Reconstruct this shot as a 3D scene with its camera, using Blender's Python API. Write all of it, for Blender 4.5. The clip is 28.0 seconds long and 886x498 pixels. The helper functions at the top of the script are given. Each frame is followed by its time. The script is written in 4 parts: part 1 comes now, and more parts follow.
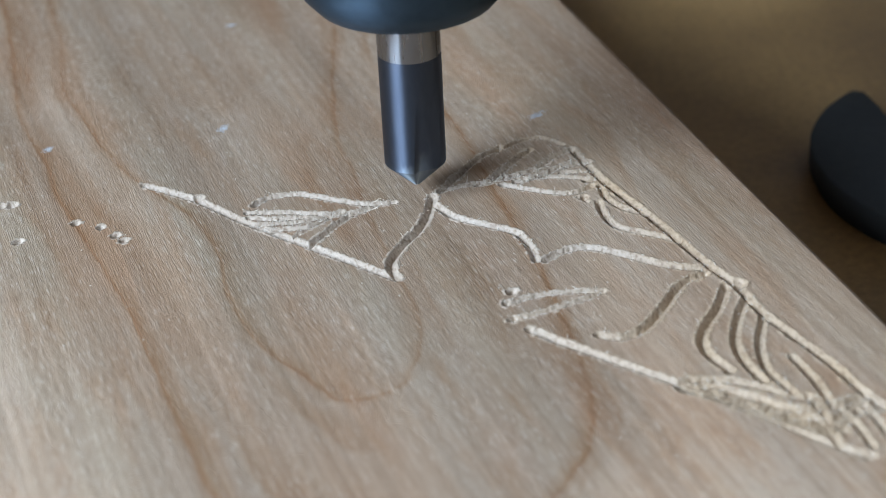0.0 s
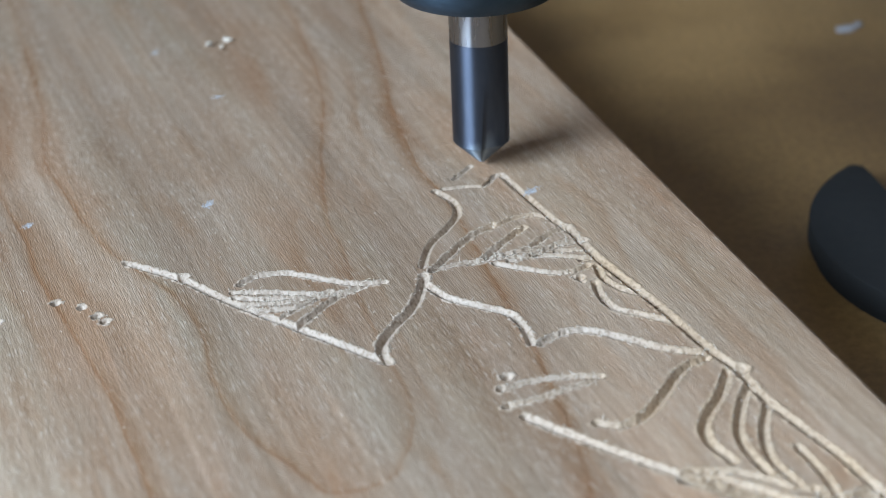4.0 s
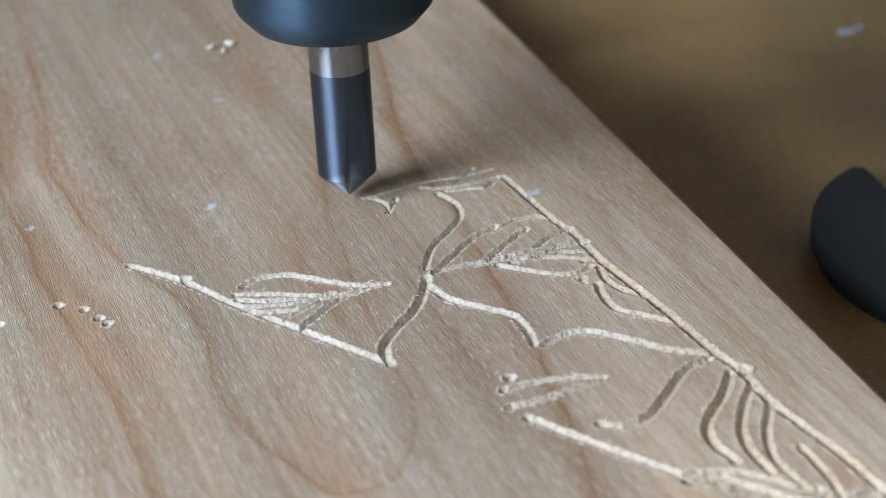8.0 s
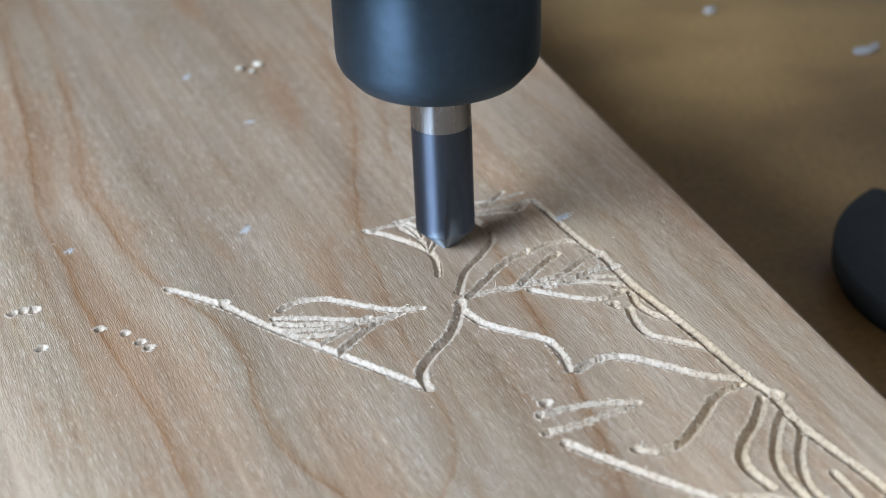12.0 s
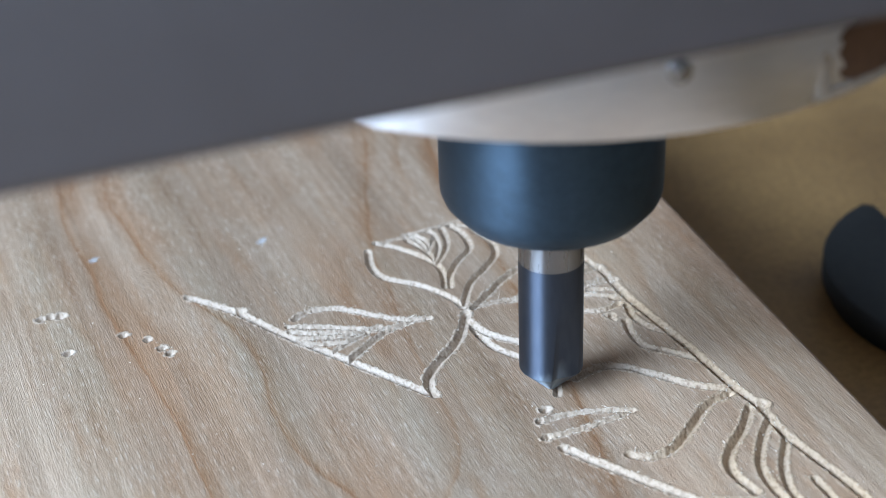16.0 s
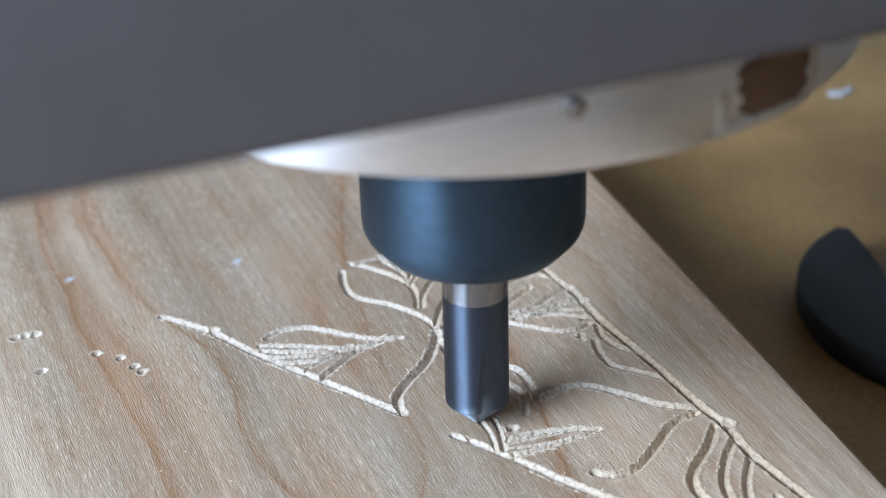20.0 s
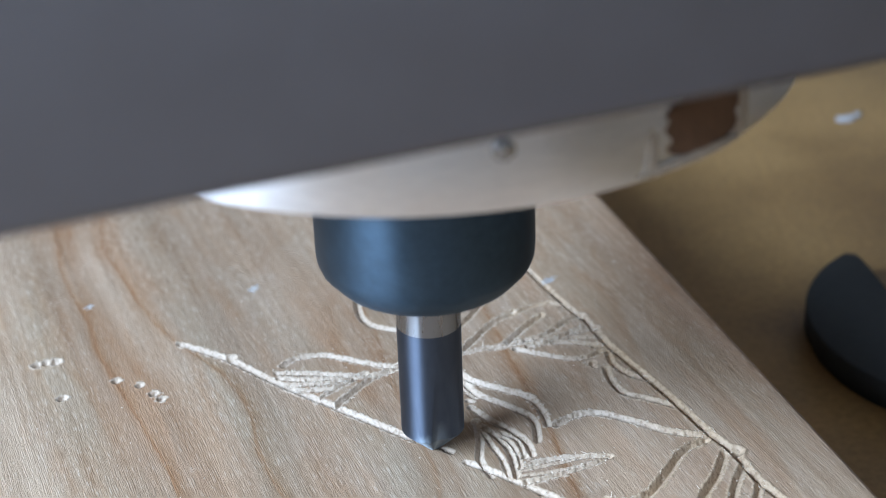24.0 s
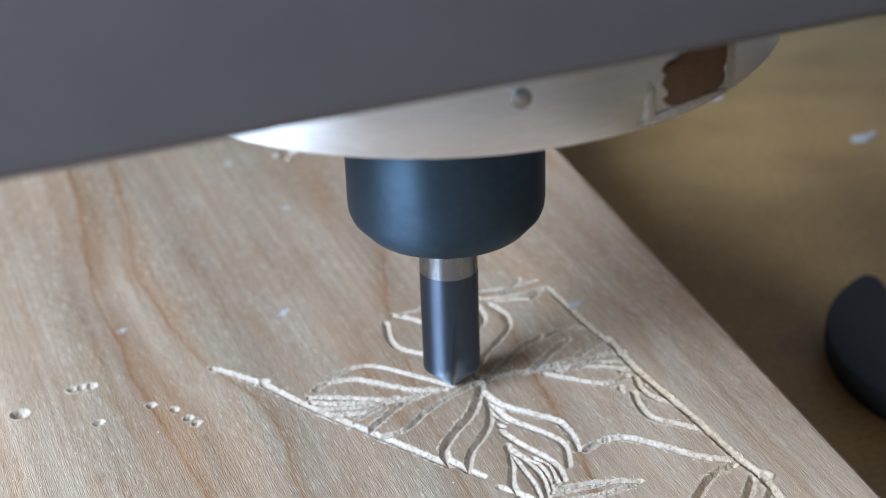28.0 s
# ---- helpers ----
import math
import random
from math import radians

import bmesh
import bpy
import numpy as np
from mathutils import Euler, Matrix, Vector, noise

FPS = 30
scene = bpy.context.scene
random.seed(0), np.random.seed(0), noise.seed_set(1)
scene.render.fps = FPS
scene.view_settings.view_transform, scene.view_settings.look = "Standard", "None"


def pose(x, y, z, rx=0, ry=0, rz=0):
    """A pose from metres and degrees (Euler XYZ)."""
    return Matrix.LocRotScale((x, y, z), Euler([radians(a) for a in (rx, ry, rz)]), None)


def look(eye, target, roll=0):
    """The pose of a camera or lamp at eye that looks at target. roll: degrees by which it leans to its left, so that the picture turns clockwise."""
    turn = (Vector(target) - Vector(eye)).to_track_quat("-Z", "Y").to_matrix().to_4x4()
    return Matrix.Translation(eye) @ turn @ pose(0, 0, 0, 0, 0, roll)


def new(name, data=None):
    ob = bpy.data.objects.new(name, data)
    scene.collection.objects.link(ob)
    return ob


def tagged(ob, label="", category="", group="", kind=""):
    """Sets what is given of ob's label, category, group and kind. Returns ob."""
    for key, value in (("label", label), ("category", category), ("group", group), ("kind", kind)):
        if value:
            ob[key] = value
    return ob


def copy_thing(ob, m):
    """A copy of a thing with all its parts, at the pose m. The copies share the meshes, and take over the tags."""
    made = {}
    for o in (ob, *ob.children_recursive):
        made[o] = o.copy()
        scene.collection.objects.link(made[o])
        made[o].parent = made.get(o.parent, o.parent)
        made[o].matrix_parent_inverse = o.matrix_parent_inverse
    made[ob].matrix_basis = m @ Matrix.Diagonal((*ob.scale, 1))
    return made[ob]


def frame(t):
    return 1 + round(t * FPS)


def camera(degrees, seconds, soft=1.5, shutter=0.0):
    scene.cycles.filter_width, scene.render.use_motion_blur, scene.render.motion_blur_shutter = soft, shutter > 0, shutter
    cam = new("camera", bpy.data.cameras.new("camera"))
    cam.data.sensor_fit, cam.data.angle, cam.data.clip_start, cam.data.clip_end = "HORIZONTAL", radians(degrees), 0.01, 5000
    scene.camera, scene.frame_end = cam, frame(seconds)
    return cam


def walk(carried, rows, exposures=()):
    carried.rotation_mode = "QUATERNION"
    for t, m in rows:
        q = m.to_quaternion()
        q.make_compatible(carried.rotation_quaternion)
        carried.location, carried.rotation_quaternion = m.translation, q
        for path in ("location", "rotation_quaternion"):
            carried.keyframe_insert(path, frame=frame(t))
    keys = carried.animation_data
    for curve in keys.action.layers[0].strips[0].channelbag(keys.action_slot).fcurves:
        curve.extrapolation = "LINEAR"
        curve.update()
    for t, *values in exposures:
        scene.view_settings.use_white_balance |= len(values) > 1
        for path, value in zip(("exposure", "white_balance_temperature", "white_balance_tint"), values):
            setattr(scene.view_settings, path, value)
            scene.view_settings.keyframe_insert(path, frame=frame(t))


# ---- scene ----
# A router carves a leaf ornament into a plywood board; all lengths below are written in millimetres.
MM = 0.001
cam = camera(29.28, 28.0, soft=1.0)
cam.data.dof.use_dof = True
cam.data.dof.focus_distance = 0.172
cam.data.dof.aperture_fstop = 29.0
PATH = [
    (0.0, 0.00, -0.00, 87.54, 58.283, 2.457, -0.000),
    (0.5, 0.10, -1.27, 87.02, 58.628, 2.228, 0.003),
    (1.0, 0.12, 0.05, 87.04, 58.783, 2.352, 0.036),
    (1.5, -0.03, 1.00, 86.84, 58.917, 2.296, 0.073),
    (2.0, -0.89, 3.58, 87.08, 58.742, 2.375, -0.072),
    (2.5, -0.92, 5.54, 88.19, 59.084, 2.370, -0.053),
    (3.0, -0.01, 5.62, 87.36, 59.487, 2.445, -0.227),
    (3.5, -0.25, 4.58, 87.09, 59.897, 2.234, -0.426),
    (4.0, -0.63, 5.55, 86.76, 60.259, 2.123, -0.355),
    (4.5, -0.78, 6.43, 86.71, 60.416, 2.247, -0.305),
    (6.5, -0.91, 5.65, 86.53, 60.379, 2.230, -0.276),
    (7.0, -0.70, 5.03, 86.78, 60.295, 2.241, -0.374),
    (7.5, -0.76, 5.67, 86.77, 60.357, 2.269, -0.331),
    (8.0, -0.69, 5.31, 86.35, 60.477, 2.243, -0.349),
    (8.5, -0.87, 5.05, 86.07, 60.518, 2.173, -0.302),
    (9.0, -1.05, 4.23, 86.20, 60.367, 2.164, -0.359),
    (9.5, -2.18, 5.12, 87.80, 60.543, 2.163, -0.352),
    (10.0, -0.90, 5.51, 87.96, 60.481, 2.196, -0.269),
    (10.5, -1.34, 5.77, 87.75, 60.501, 2.147, -0.394),
    (11.0, -2.94, 4.43, 88.60, 60.545, 2.134, -0.453),
    (11.5, -3.71, 3.42, 90.02, 60.541, 2.111, -0.459),
    (12.0, -4.45, 3.91, 90.44, 60.418, 2.087, -0.415),
    (12.5, -6.29, 3.37, 91.70, 60.227, 2.005, -0.441),
    (13.0, -6.63, 2.99, 93.17, 59.831, 2.028, -0.457),
    (13.5, -8.00, 2.21, 93.58, 59.746, 1.903, -0.301),
    (15.5, -5.18, -4.55, 95.61, 60.207, 1.791, 0.035),
    (16.0, -4.38, -3.45, 96.48, 60.365, 1.736, 0.003),
    (16.5, -4.28, -1.93, 93.63, 60.490, 1.632, 0.050),
    (17.0, -3.50, -3.32, 92.37, 60.593, 1.632, 0.099),
    (17.5, -0.32, -5.32, 92.99, 60.542, 1.561, 0.041),
    (18.0, -0.68, -6.63, 93.84, 60.650, 1.567, 0.048),
    (18.5, -0.61, -7.28, 94.10, 60.956, 1.636, 0.126),
    (19.0, -1.00, -6.77, 95.21, 61.097, 1.591, 0.123),
    (19.5, -1.59, -4.95, 95.58, 61.142, 1.630, 0.118),
    (20.0, -1.00, -5.20, 96.51, 61.285, 1.625, 0.155),
    (20.5, -0.98, -6.13, 96.47, 61.439, 1.674, 0.233),
    (22.5, -2.19, -7.59, 98.17, 61.663, 1.694, 0.341),
    (23.0, -2.39, -6.23, 98.22, 61.625, 1.775, 0.405),
    (23.5, -1.28, -6.37, 99.21, 61.666, 1.790, 0.464),
    (24.0, -1.26, -7.11, 99.42, 61.767, 1.818, 0.451),
    (24.5, -1.43, -7.63, 98.85, 61.839, 1.816, 0.520),
    (25.0, -1.89, -7.74, 99.55, 61.724, 1.702, 0.294),
    (25.5, -2.66, -7.15, 100.70, 61.868, 1.763, 0.430),
    (26.0, -3.41, -5.79, 100.10, 61.862, 1.805, 0.464),
    (26.5, -3.42, -6.54, 101.02, 61.863, 1.806, 0.403),
    (27.0, -3.49, -7.12, 102.22, 61.907, 1.757, 0.434),
    (27.5, -3.78, -7.63, 102.70, 61.874, 1.797, 0.466),
    (28.0, -4.66, -8.52, 103.19, 61.876, 1.779, 0.416),
]
walk(cam, [(t, pose(x * MM, y * MM, z * MM, rx, ry, rz)) for t, x, y, z, rx, ry, rz in PATH], exposures=((0.0, -0.36, 6480, 10), (4.0, -0.28, 6520, 10), (10.0, -0.10, 6500, 10), (13.5, -0.08, 6460, 10), (15.5, -0.08, 6150, 10), (20.0, 0.0, 6150, 10), (28.0, 0.0, 6200, 10)))

# ---- light: one window in the wall beside the bench, an added far fill, and the dim room ----
world = bpy.data.worlds.new("world")
scene.world = world
world.use_nodes = True
sky = world.node_tree.nodes.new("ShaderNodeTexSky")
sky.sky_type, sky.sun_disc, sky.sun_elevation, sky.sun_rotation = "NISHITA", False, radians(40), radians(250)
world.node_tree.links.new(sky.outputs[0], world.node_tree.nodes["Background"].inputs[0])
world.node_tree.nodes["Background"].inputs[1].default_value = 0.08
window_lamp = bpy.data.lights.new("window_light", "AREA")
window_lamp.shape, window_lamp.size, window_lamp.size_y = "RECTANGLE", 0.66, 0.24
window_lamp.energy, window_lamp.color = 16.8, (0.72, 0.92, 1.18)
new("window_light", window_lamp).matrix_basis = look((-0.47, -0.31, 0.365), (0.15, -0.38, 0.05))
# unseen fill, added to lift dark tones and give the bench a far sheen
far_fill_lamp = bpy.data.lights.new("far_fill_light", "AREA")
far_fill_lamp.shape, far_fill_lamp.size, far_fill_lamp.size_y = "RECTANGLE", 0.8, 0.6
far_fill_lamp.energy, far_fill_lamp.color = 1.3, (0.95, 0.98, 1.05)
new("far_fill_light", far_fill_lamp).matrix_basis = look((0.75, 1.36, 0.80), (0.75, 0.0, 0.80))


# ---- materials ----
def material(name, rough=0.5, metal=0.0):
    m = bpy.data.materials.new(name)
    m.use_nodes = True
    b = m.node_tree.nodes["Principled BSDF"]
    b.inputs["Roughness"].default_value, b.inputs["Metallic"].default_value = rough, metal
    return m, m.node_tree, b


def node(tree, kind, **values):
    n = tree.nodes.new(kind)
    for key, value in values.items():
        n.inputs[key.replace("_", " ")].default_value = value
    return n


def coords(tree, scale, turn=0.0):
    """Object coordinates, turned about z by some degrees and then scaled."""
    c, m, k = tree.nodes.new("ShaderNodeTexCoord"), tree.nodes.new("ShaderNodeMapping"), tree.nodes.new("ShaderNodeVectorMath")
    m.inputs["Rotation"].default_value = (0, 0, radians(turn))
    k.operation = "MULTIPLY"
    k.inputs[1].default_value = scale
    tree.links.new(c.outputs["Object"], m.inputs["Vector"])
    tree.links.new(m.outputs[0], k.inputs[0])
    return k.outputs[0]


def noise_tex(tree, vector, scale=1.0, detail=4.0, rough=0.55, distort=0.0):
    n = node(tree, "ShaderNodeTexNoise", Scale=scale, Detail=detail, Roughness=rough, Distortion=distort)
    tree.links.new(vector, n.inputs["Vector"])
    return n.outputs["Fac"]


def ramp(tree, fac, *stops):
    r = tree.nodes.new("ShaderNodeValToRGB")
    while len(r.color_ramp.elements) < len(stops):
        r.color_ramp.elements.new(0.5)
    for e, (at, colour) in zip(r.color_ramp.elements, stops):
        e.position, e.color = at, (*colour, 1)
    tree.links.new(fac, r.inputs[0])
    return r.outputs[0]


def mix(tree, fac, a, b, how="MIX"):
    m = tree.nodes.new("ShaderNodeMix")
    m.data_type, m.blend_type = "RGBA", how
    for socket, value in ((m.inputs[0], fac), (m.inputs[6], a), (m.inputs[7], b)):
        if isinstance(value, (float, int)):
            socket.default_value = value
        elif isinstance(value, tuple):
            socket.default_value = (*value, 1)
        else:
            tree.links.new(value, socket)
    return m.outputs[2]


def maths(tree, how, a, b=0.0):
    m = tree.nodes.new("ShaderNodeMath")
    m.operation = how
    for socket, value in ((m.inputs[0], a), (m.inputs[1], b)):
        if isinstance(value, (float, int)):
            socket.default_value = value
        else:
            tree.links.new(value, socket)
    return m.outputs[0]


def bump(tree, shader, height, distance, strength=1.0):
    b = node(tree, "ShaderNodeBump", Strength=strength, Distance=distance)
    tree.links.new(height, b.inputs["Height"])
    tree.links.new(b.outputs[0], shader.inputs["Normal"])


GRAIN = -3.7


def veneer_material():
    """Rotary-cut veneer: cathedral rings along the board, fine pores, pale flecks."""
    m, tree, b = material("veneer", 0.5)
    axis = tree.nodes.new("ShaderNodeSeparateXYZ")
    tree.links.new(coords(tree, (1000, 1000, 1000)), axis.inputs[0])
    # two nested arches of late wood: a middle line and a squared half width that change along the board
    along = maths(tree, "DIVIDE", maths(tree, "SUBTRACT", axis.outputs[1], 90.0), 140.0)
    waver = maths(tree, "SUBTRACT", noise_tex(tree, coords(tree, (120, 55, 120), GRAIN), 1.0, 3.0, 0.6), 0.5)
    fray = maths(tree, "SUBTRACT", noise_tex(tree, coords(tree, (1300, 60, 1300), GRAIN), 1.0, 3.0, 0.6), 0.5)

    def profile(low, high, stops):
        """A smooth run of values along the board: (millimetres along, value)."""
        r = tree.nodes.new("ShaderNodeValToRGB")
        r.color_ramp.interpolation = "CARDINAL"
        while len(r.color_ramp.elements) < len(stops):
            r.color_ramp.elements.new(0.5)
        for e, (y, v) in zip(r.color_ramp.elements, stops):
            e.position, e.color = (y - 90) / 140, (*((v - low) / (high - low),) * 3, 1)
        tree.links.new(along, r.inputs[0])
        return maths(tree, "ADD", maths(tree, "MULTIPLY", r.outputs[0], high - low), low)

    def arch(middle, width):
        u = maths(tree, "SUBTRACT", maths(tree, "ADD", axis.outputs[0], maths(tree, "MULTIPLY", waver, 0.8)), middle)
        u = maths(tree, "ADD", u, maths(tree, "MULTIPLY", fray, 0.7))
        square = maths(tree, "MULTIPLY", u, u)
        past = maths(tree, "SUBTRACT", square, width)
        return past, maths(tree, "DIVIDE", past, maths(tree, "SQRT", maths(tree, "ADD", maths(tree, "MULTIPLY", square, 4.0), 36.0)))

    width_in = profile(-150, 360, ((92, -138), (105, -60), (115, 0), (118, 19), (122, 38), (126, 55), (134, 67), (146, 65), (154, 90), (162, 132), (170, 174), (178, 222), (187, 280), (200, 301), (228, 330)))
    width_out = profile(-60, 720, ((90, -20), (93, 20), (100, 172), (104, 239), (108, 279), (115, 313), (128, 361), (138, 386), (150, 437), (160, 482), (170, 490), (180, 545), (190, 576), (215, 650), (228, 689)))
    past_in, inner = arch(profile(20, 40, ((92, 27.5), (115, 27.5), (120, 28.2), (132, 27.5), (146, 28.0), (154, 27.5), (162, 26.0), (178, 26.4), (187, 27.2), (200, 29.2), (228, 30.3))), width_in)
    past_out, outer = arch(profile(20, 40, ((92, 27.0), (108, 28.5), (128, 29.5), (150, 29.1), (165, 28.3), (180, 28.1), (190, 29.0), (200, 30.5), (228, 32.7))), width_out)
    tone = noise_tex(tree, coords(tree, (90, 9, 90), GRAIN), 1.0, 3.0)
    base = ramp(tree, tone, (0.3, (0.312, 0.220, 0.150)), (0.7, (0.450, 0.337, 0.243)))
    sap = ramp(tree, maths(tree, "ADD", maths(tree, "MULTIPLY", past_out, 0.001), maths(tree, "MULTIPLY", waver, 0.3)), (0.0, (1, 1, 1)), (0.25, (1.25, 1.25, 1.25)))
    base = mix(tree, 1.0, base, sap, "MULTIPLY")
    patch = noise_tex(tree, coords(tree, (60, 26, 60), GRAIN), 1.0, 3.0, 0.6)
    colour = base
    for distance, strength, rim in ((inner, 0.80, 0.30), (outer, 0.95, 0.42)):
        at = maths(tree, "ADD", maths(tree, "MULTIPLY", distance, 0.1), 0.5)
        soft = ramp(tree, at, (0.26, (0, 0, 0)), (0.44, (0.55, 0.55, 0.55)), (0.495, (1, 1, 1)), (0.53, (0.35, 0.35, 0.35)), (0.60, (0, 0, 0)))
        sharp = ramp(tree, at, (0.47, (0, 0, 0)), (0.498, (1, 1, 1)), (0.515, (0, 0, 0)))
        here = ramp(tree, patch, (0.32, (0.5, 0.5, 0.5)), (0.55, (1, 1, 1)))
        colour = mix(tree, maths(tree, "MULTIPLY", maths(tree, "MULTIPLY", soft, here), strength), colour, mix(tree, 1.0, colour, (0.80, 0.63, 0.47), "MULTIPLY"))
        colour = mix(tree, maths(tree, "MULTIPLY", maths(tree, "MULTIPLY", sharp, here), rim), colour, mix(tree, 1.0, colour, (0.70, 0.50, 0.36), "MULTIPLY"))
    # fainter growth between and beyond the arches
    between = maths(tree, "DIVIDE", past_in, maths(tree, "MAXIMUM", maths(tree, "SUBTRACT", width_out, width_in), 60.0))
    spaced = maths(tree, "MULTIPLY", maths(tree, "SIGN", between), maths(tree, "SQRT", maths(tree, "ABSOLUTE", between)))
    minor = maths(tree, "FRACT", maths(tree, "ADD", maths(tree, "MULTIPLY", spaced, 2.6), maths(tree, "MULTIPLY", waver, 0.5)))
    faint = ramp(tree, minor, (0.0, (1, 1, 1)), (0.45, (1, 0.99, 0.98)), (0.90, (0.86, 0.76, 0.67)), (0.97, (0.97, 0.95, 0.92)), (1.0, (1, 1, 1)))
    some = ramp(tree, noise_tex(tree, coords(tree, (45, 9, 45), GRAIN), 1.7, 3.0, 0.6), (0.42, (0, 0, 0)), (0.62, (0.9, 0.9, 0.9)))
    colour = mix(tree, some, colour, mix(tree, 1.0, colour, faint, "MULTIPLY"))
    blush = ramp(tree, noise_tex(tree, coords(tree, (70, 16, 70), GRAIN), 1.0, 3.0), (0.45, (1, 1, 1)), (0.75, (1.0, 0.88, 0.79)))
    colour = mix(tree, 1.0, colour, blush, "MULTIPLY")
    hue = ramp(tree, noise_tex(tree, coords(tree, (75, 8, 75), GRAIN), 1.3, 3.0, 0.6), (0.35, (0.95, 0.99, 0.99)), (0.5, (1.0, 1.0, 1.0)), (0.68, (1.06, 1.0, 0.94)))
    colour = mix(tree, 1.0, colour, hue, "MULTIPLY")
    stain = ramp(tree, noise_tex(tree, coords(tree, (280, 45, 280), GRAIN), 1.0, 4.0, 0.65), (0.50, (1, 1, 1)), (0.70, (0.94, 0.84, 0.75)))
    colour = mix(tree, 1.0, colour, stain, "MULTIPLY")
    pale = ramp(tree, noise_tex(tree, coords(tree, (160, 60, 160), GRAIN), 1.7, 4.0, 0.6), (0.52, (1, 1, 1)), (0.70, (1.08, 1.10, 1.14)))
    colour = mix(tree, 1.0, colour, pale, "MULTIPLY")
    streak = ramp(tree, noise_tex(tree, coords(tree, (1500, 26, 1500), GRAIN), 1.0, 4.0, 0.6), (0.32, (0.84, 0.81, 0.78)), (0.68, (1.14, 1.15, 1.16)))
    colour = mix(tree, 1.0, colour, streak, "MULTIPLY")
    # open pores and raised fibres, thin dashes along the grain; fibre glints are painted pale
    pores = noise_tex(tree, coords(tree, (8800, 480, 8800), GRAIN), 1.0, 2.0, 0.55)
    breaks = noise_tex(tree, coords(tree, (5000, 1500, 5000), GRAIN), 1.0, 2.0)
    pores = maths(tree, "ADD", maths(tree, "MULTIPLY", pores, 0.78), maths(tree, "MULTIPLY", breaks, 0.22))
    where = ramp(tree, noise_tex(tree, coords(tree, (130, 22, 130), GRAIN), 1.0, 3.0, 0.6), (0.36, (0.35, 0.35, 0.35)), (0.62, (1, 1, 1)))
    fleck = ramp(tree, pores, (0.56, (0, 0, 0)), (0.65, (1, 1, 1)))
    colour = mix(tree, maths(tree, "MULTIPLY", maths(tree, "MULTIPLY", fleck, where), 0.42), colour, (0.88, 0.77, 0.64))
    dark = ramp(tree, pores, (0.37, (1, 1, 1)), (0.46, (0, 0, 0)))
    colour = mix(tree, maths(tree, "MULTIPLY", maths(tree, "MULTIPLY", dark, where), 0.40), colour, (0.140, 0.082, 0.046))
    tree.links.new(colour, b.inputs["Base Color"])
    tree.links.new(ramp(tree, pores, (0.35, (0.7, 0.7, 0.7)), (0.62, (0.40, 0.40, 0.40))), b.inputs["Roughness"])
    bump(tree, b, pores, 0.00010, 1.0)
    b.inputs["Specular IOR Level"].default_value = 0.2
    return m


def cut_material():
    """Freshly cut, fuzzy wood inside the grooves."""
    m, tree, b = material("cut_wood", 0.55)
    fuzz = noise_tex(tree, coords(tree, (3200, 1800, 3200)), 1.0, 4.0, 0.65)
    tone = noise_tex(tree, coords(tree, (220, 90, 220)), 1.0, 3.0)
    amber = noise_tex(tree, coords(tree, (60, 40, 60)), 1.0, 2.0)
    colour = mix(tree, tone, (0.42, 0.315, 0.220), (0.63, 0.520, 0.408))
    across = tree.nodes.new("ShaderNodeSeparateXYZ")
    tree.links.new(coords(tree, (1000, 1000, 1000)), across.inputs[0])
    amber = maths(tree, "ADD", amber, maths(tree, "MULTIPLY", maths(tree, "SUBTRACT", across.outputs[0], 52.0), 0.011))
    warm = ramp(tree, amber, (0.42, (1, 1, 1.02)), (0.75, (1.0, 0.89, 0.74)))
    colour = mix(tree, 1.0, colour, warm, "MULTIPLY")
    speck = ramp(tree, fuzz, (0.34, (0.55, 0.48, 0.42)), (0.52, (1, 1, 1)))
    tree.links.new(mix(tree, 1.0, colour, speck, "MULTIPLY"), b.inputs["Base Color"])
    bump(tree, b, fuzz, 0.0001, 0.7)
    return m


def plain(name, colour, rough, metal=0.0, grain=300.0, depth=0.00005, spread=0.25, rough_spread=0.1, stretch=(1, 1, 1)):
    m, tree, b = material(name, rough, metal)
    n = noise_tex(tree, coords(tree, tuple(grain * s for s in stretch)), 1.0, 5.0, 0.6)
    big = noise_tex(tree, coords(tree, tuple(grain * 0.06 * s for s in stretch)), 1.0, 3.0)
    both = maths(tree, "MULTIPLY", maths(tree, "ADD", n, big), 0.5)
    lo, hi = tuple(c * (1 - spread) for c in colour), tuple(min(1, c * (1 + spread)) for c in colour)
    tree.links.new(ramp(tree, both, (0.3, lo), (0.7, hi)), b.inputs["Base Color"])
    r0, r1 = max(0.02, rough - rough_spread), min(1, rough + rough_spread)
    tree.links.new(ramp(tree, both, (0.3, (r0,) * 3), (0.7, (r1,) * 3)), b.inputs["Roughness"])
    if depth:
        bump(tree, b, n, depth, 0.6)
    return m


def turned(m, amount):
    """Turning marks round the axis: the gloss spreads along it."""
    b, t = m.node_tree.nodes["Principled BSDF"], m.node_tree.nodes.new("ShaderNodeTangent")
    t.direction_type, t.axis = "RADIAL", "Z"
    m.node_tree.links.new(t.outputs[0], b.inputs["Tangent"])
    b.inputs["Anisotropic"].default_value, b.inputs["Anisotropic Rotation"].default_value = amount, TURN
    return m


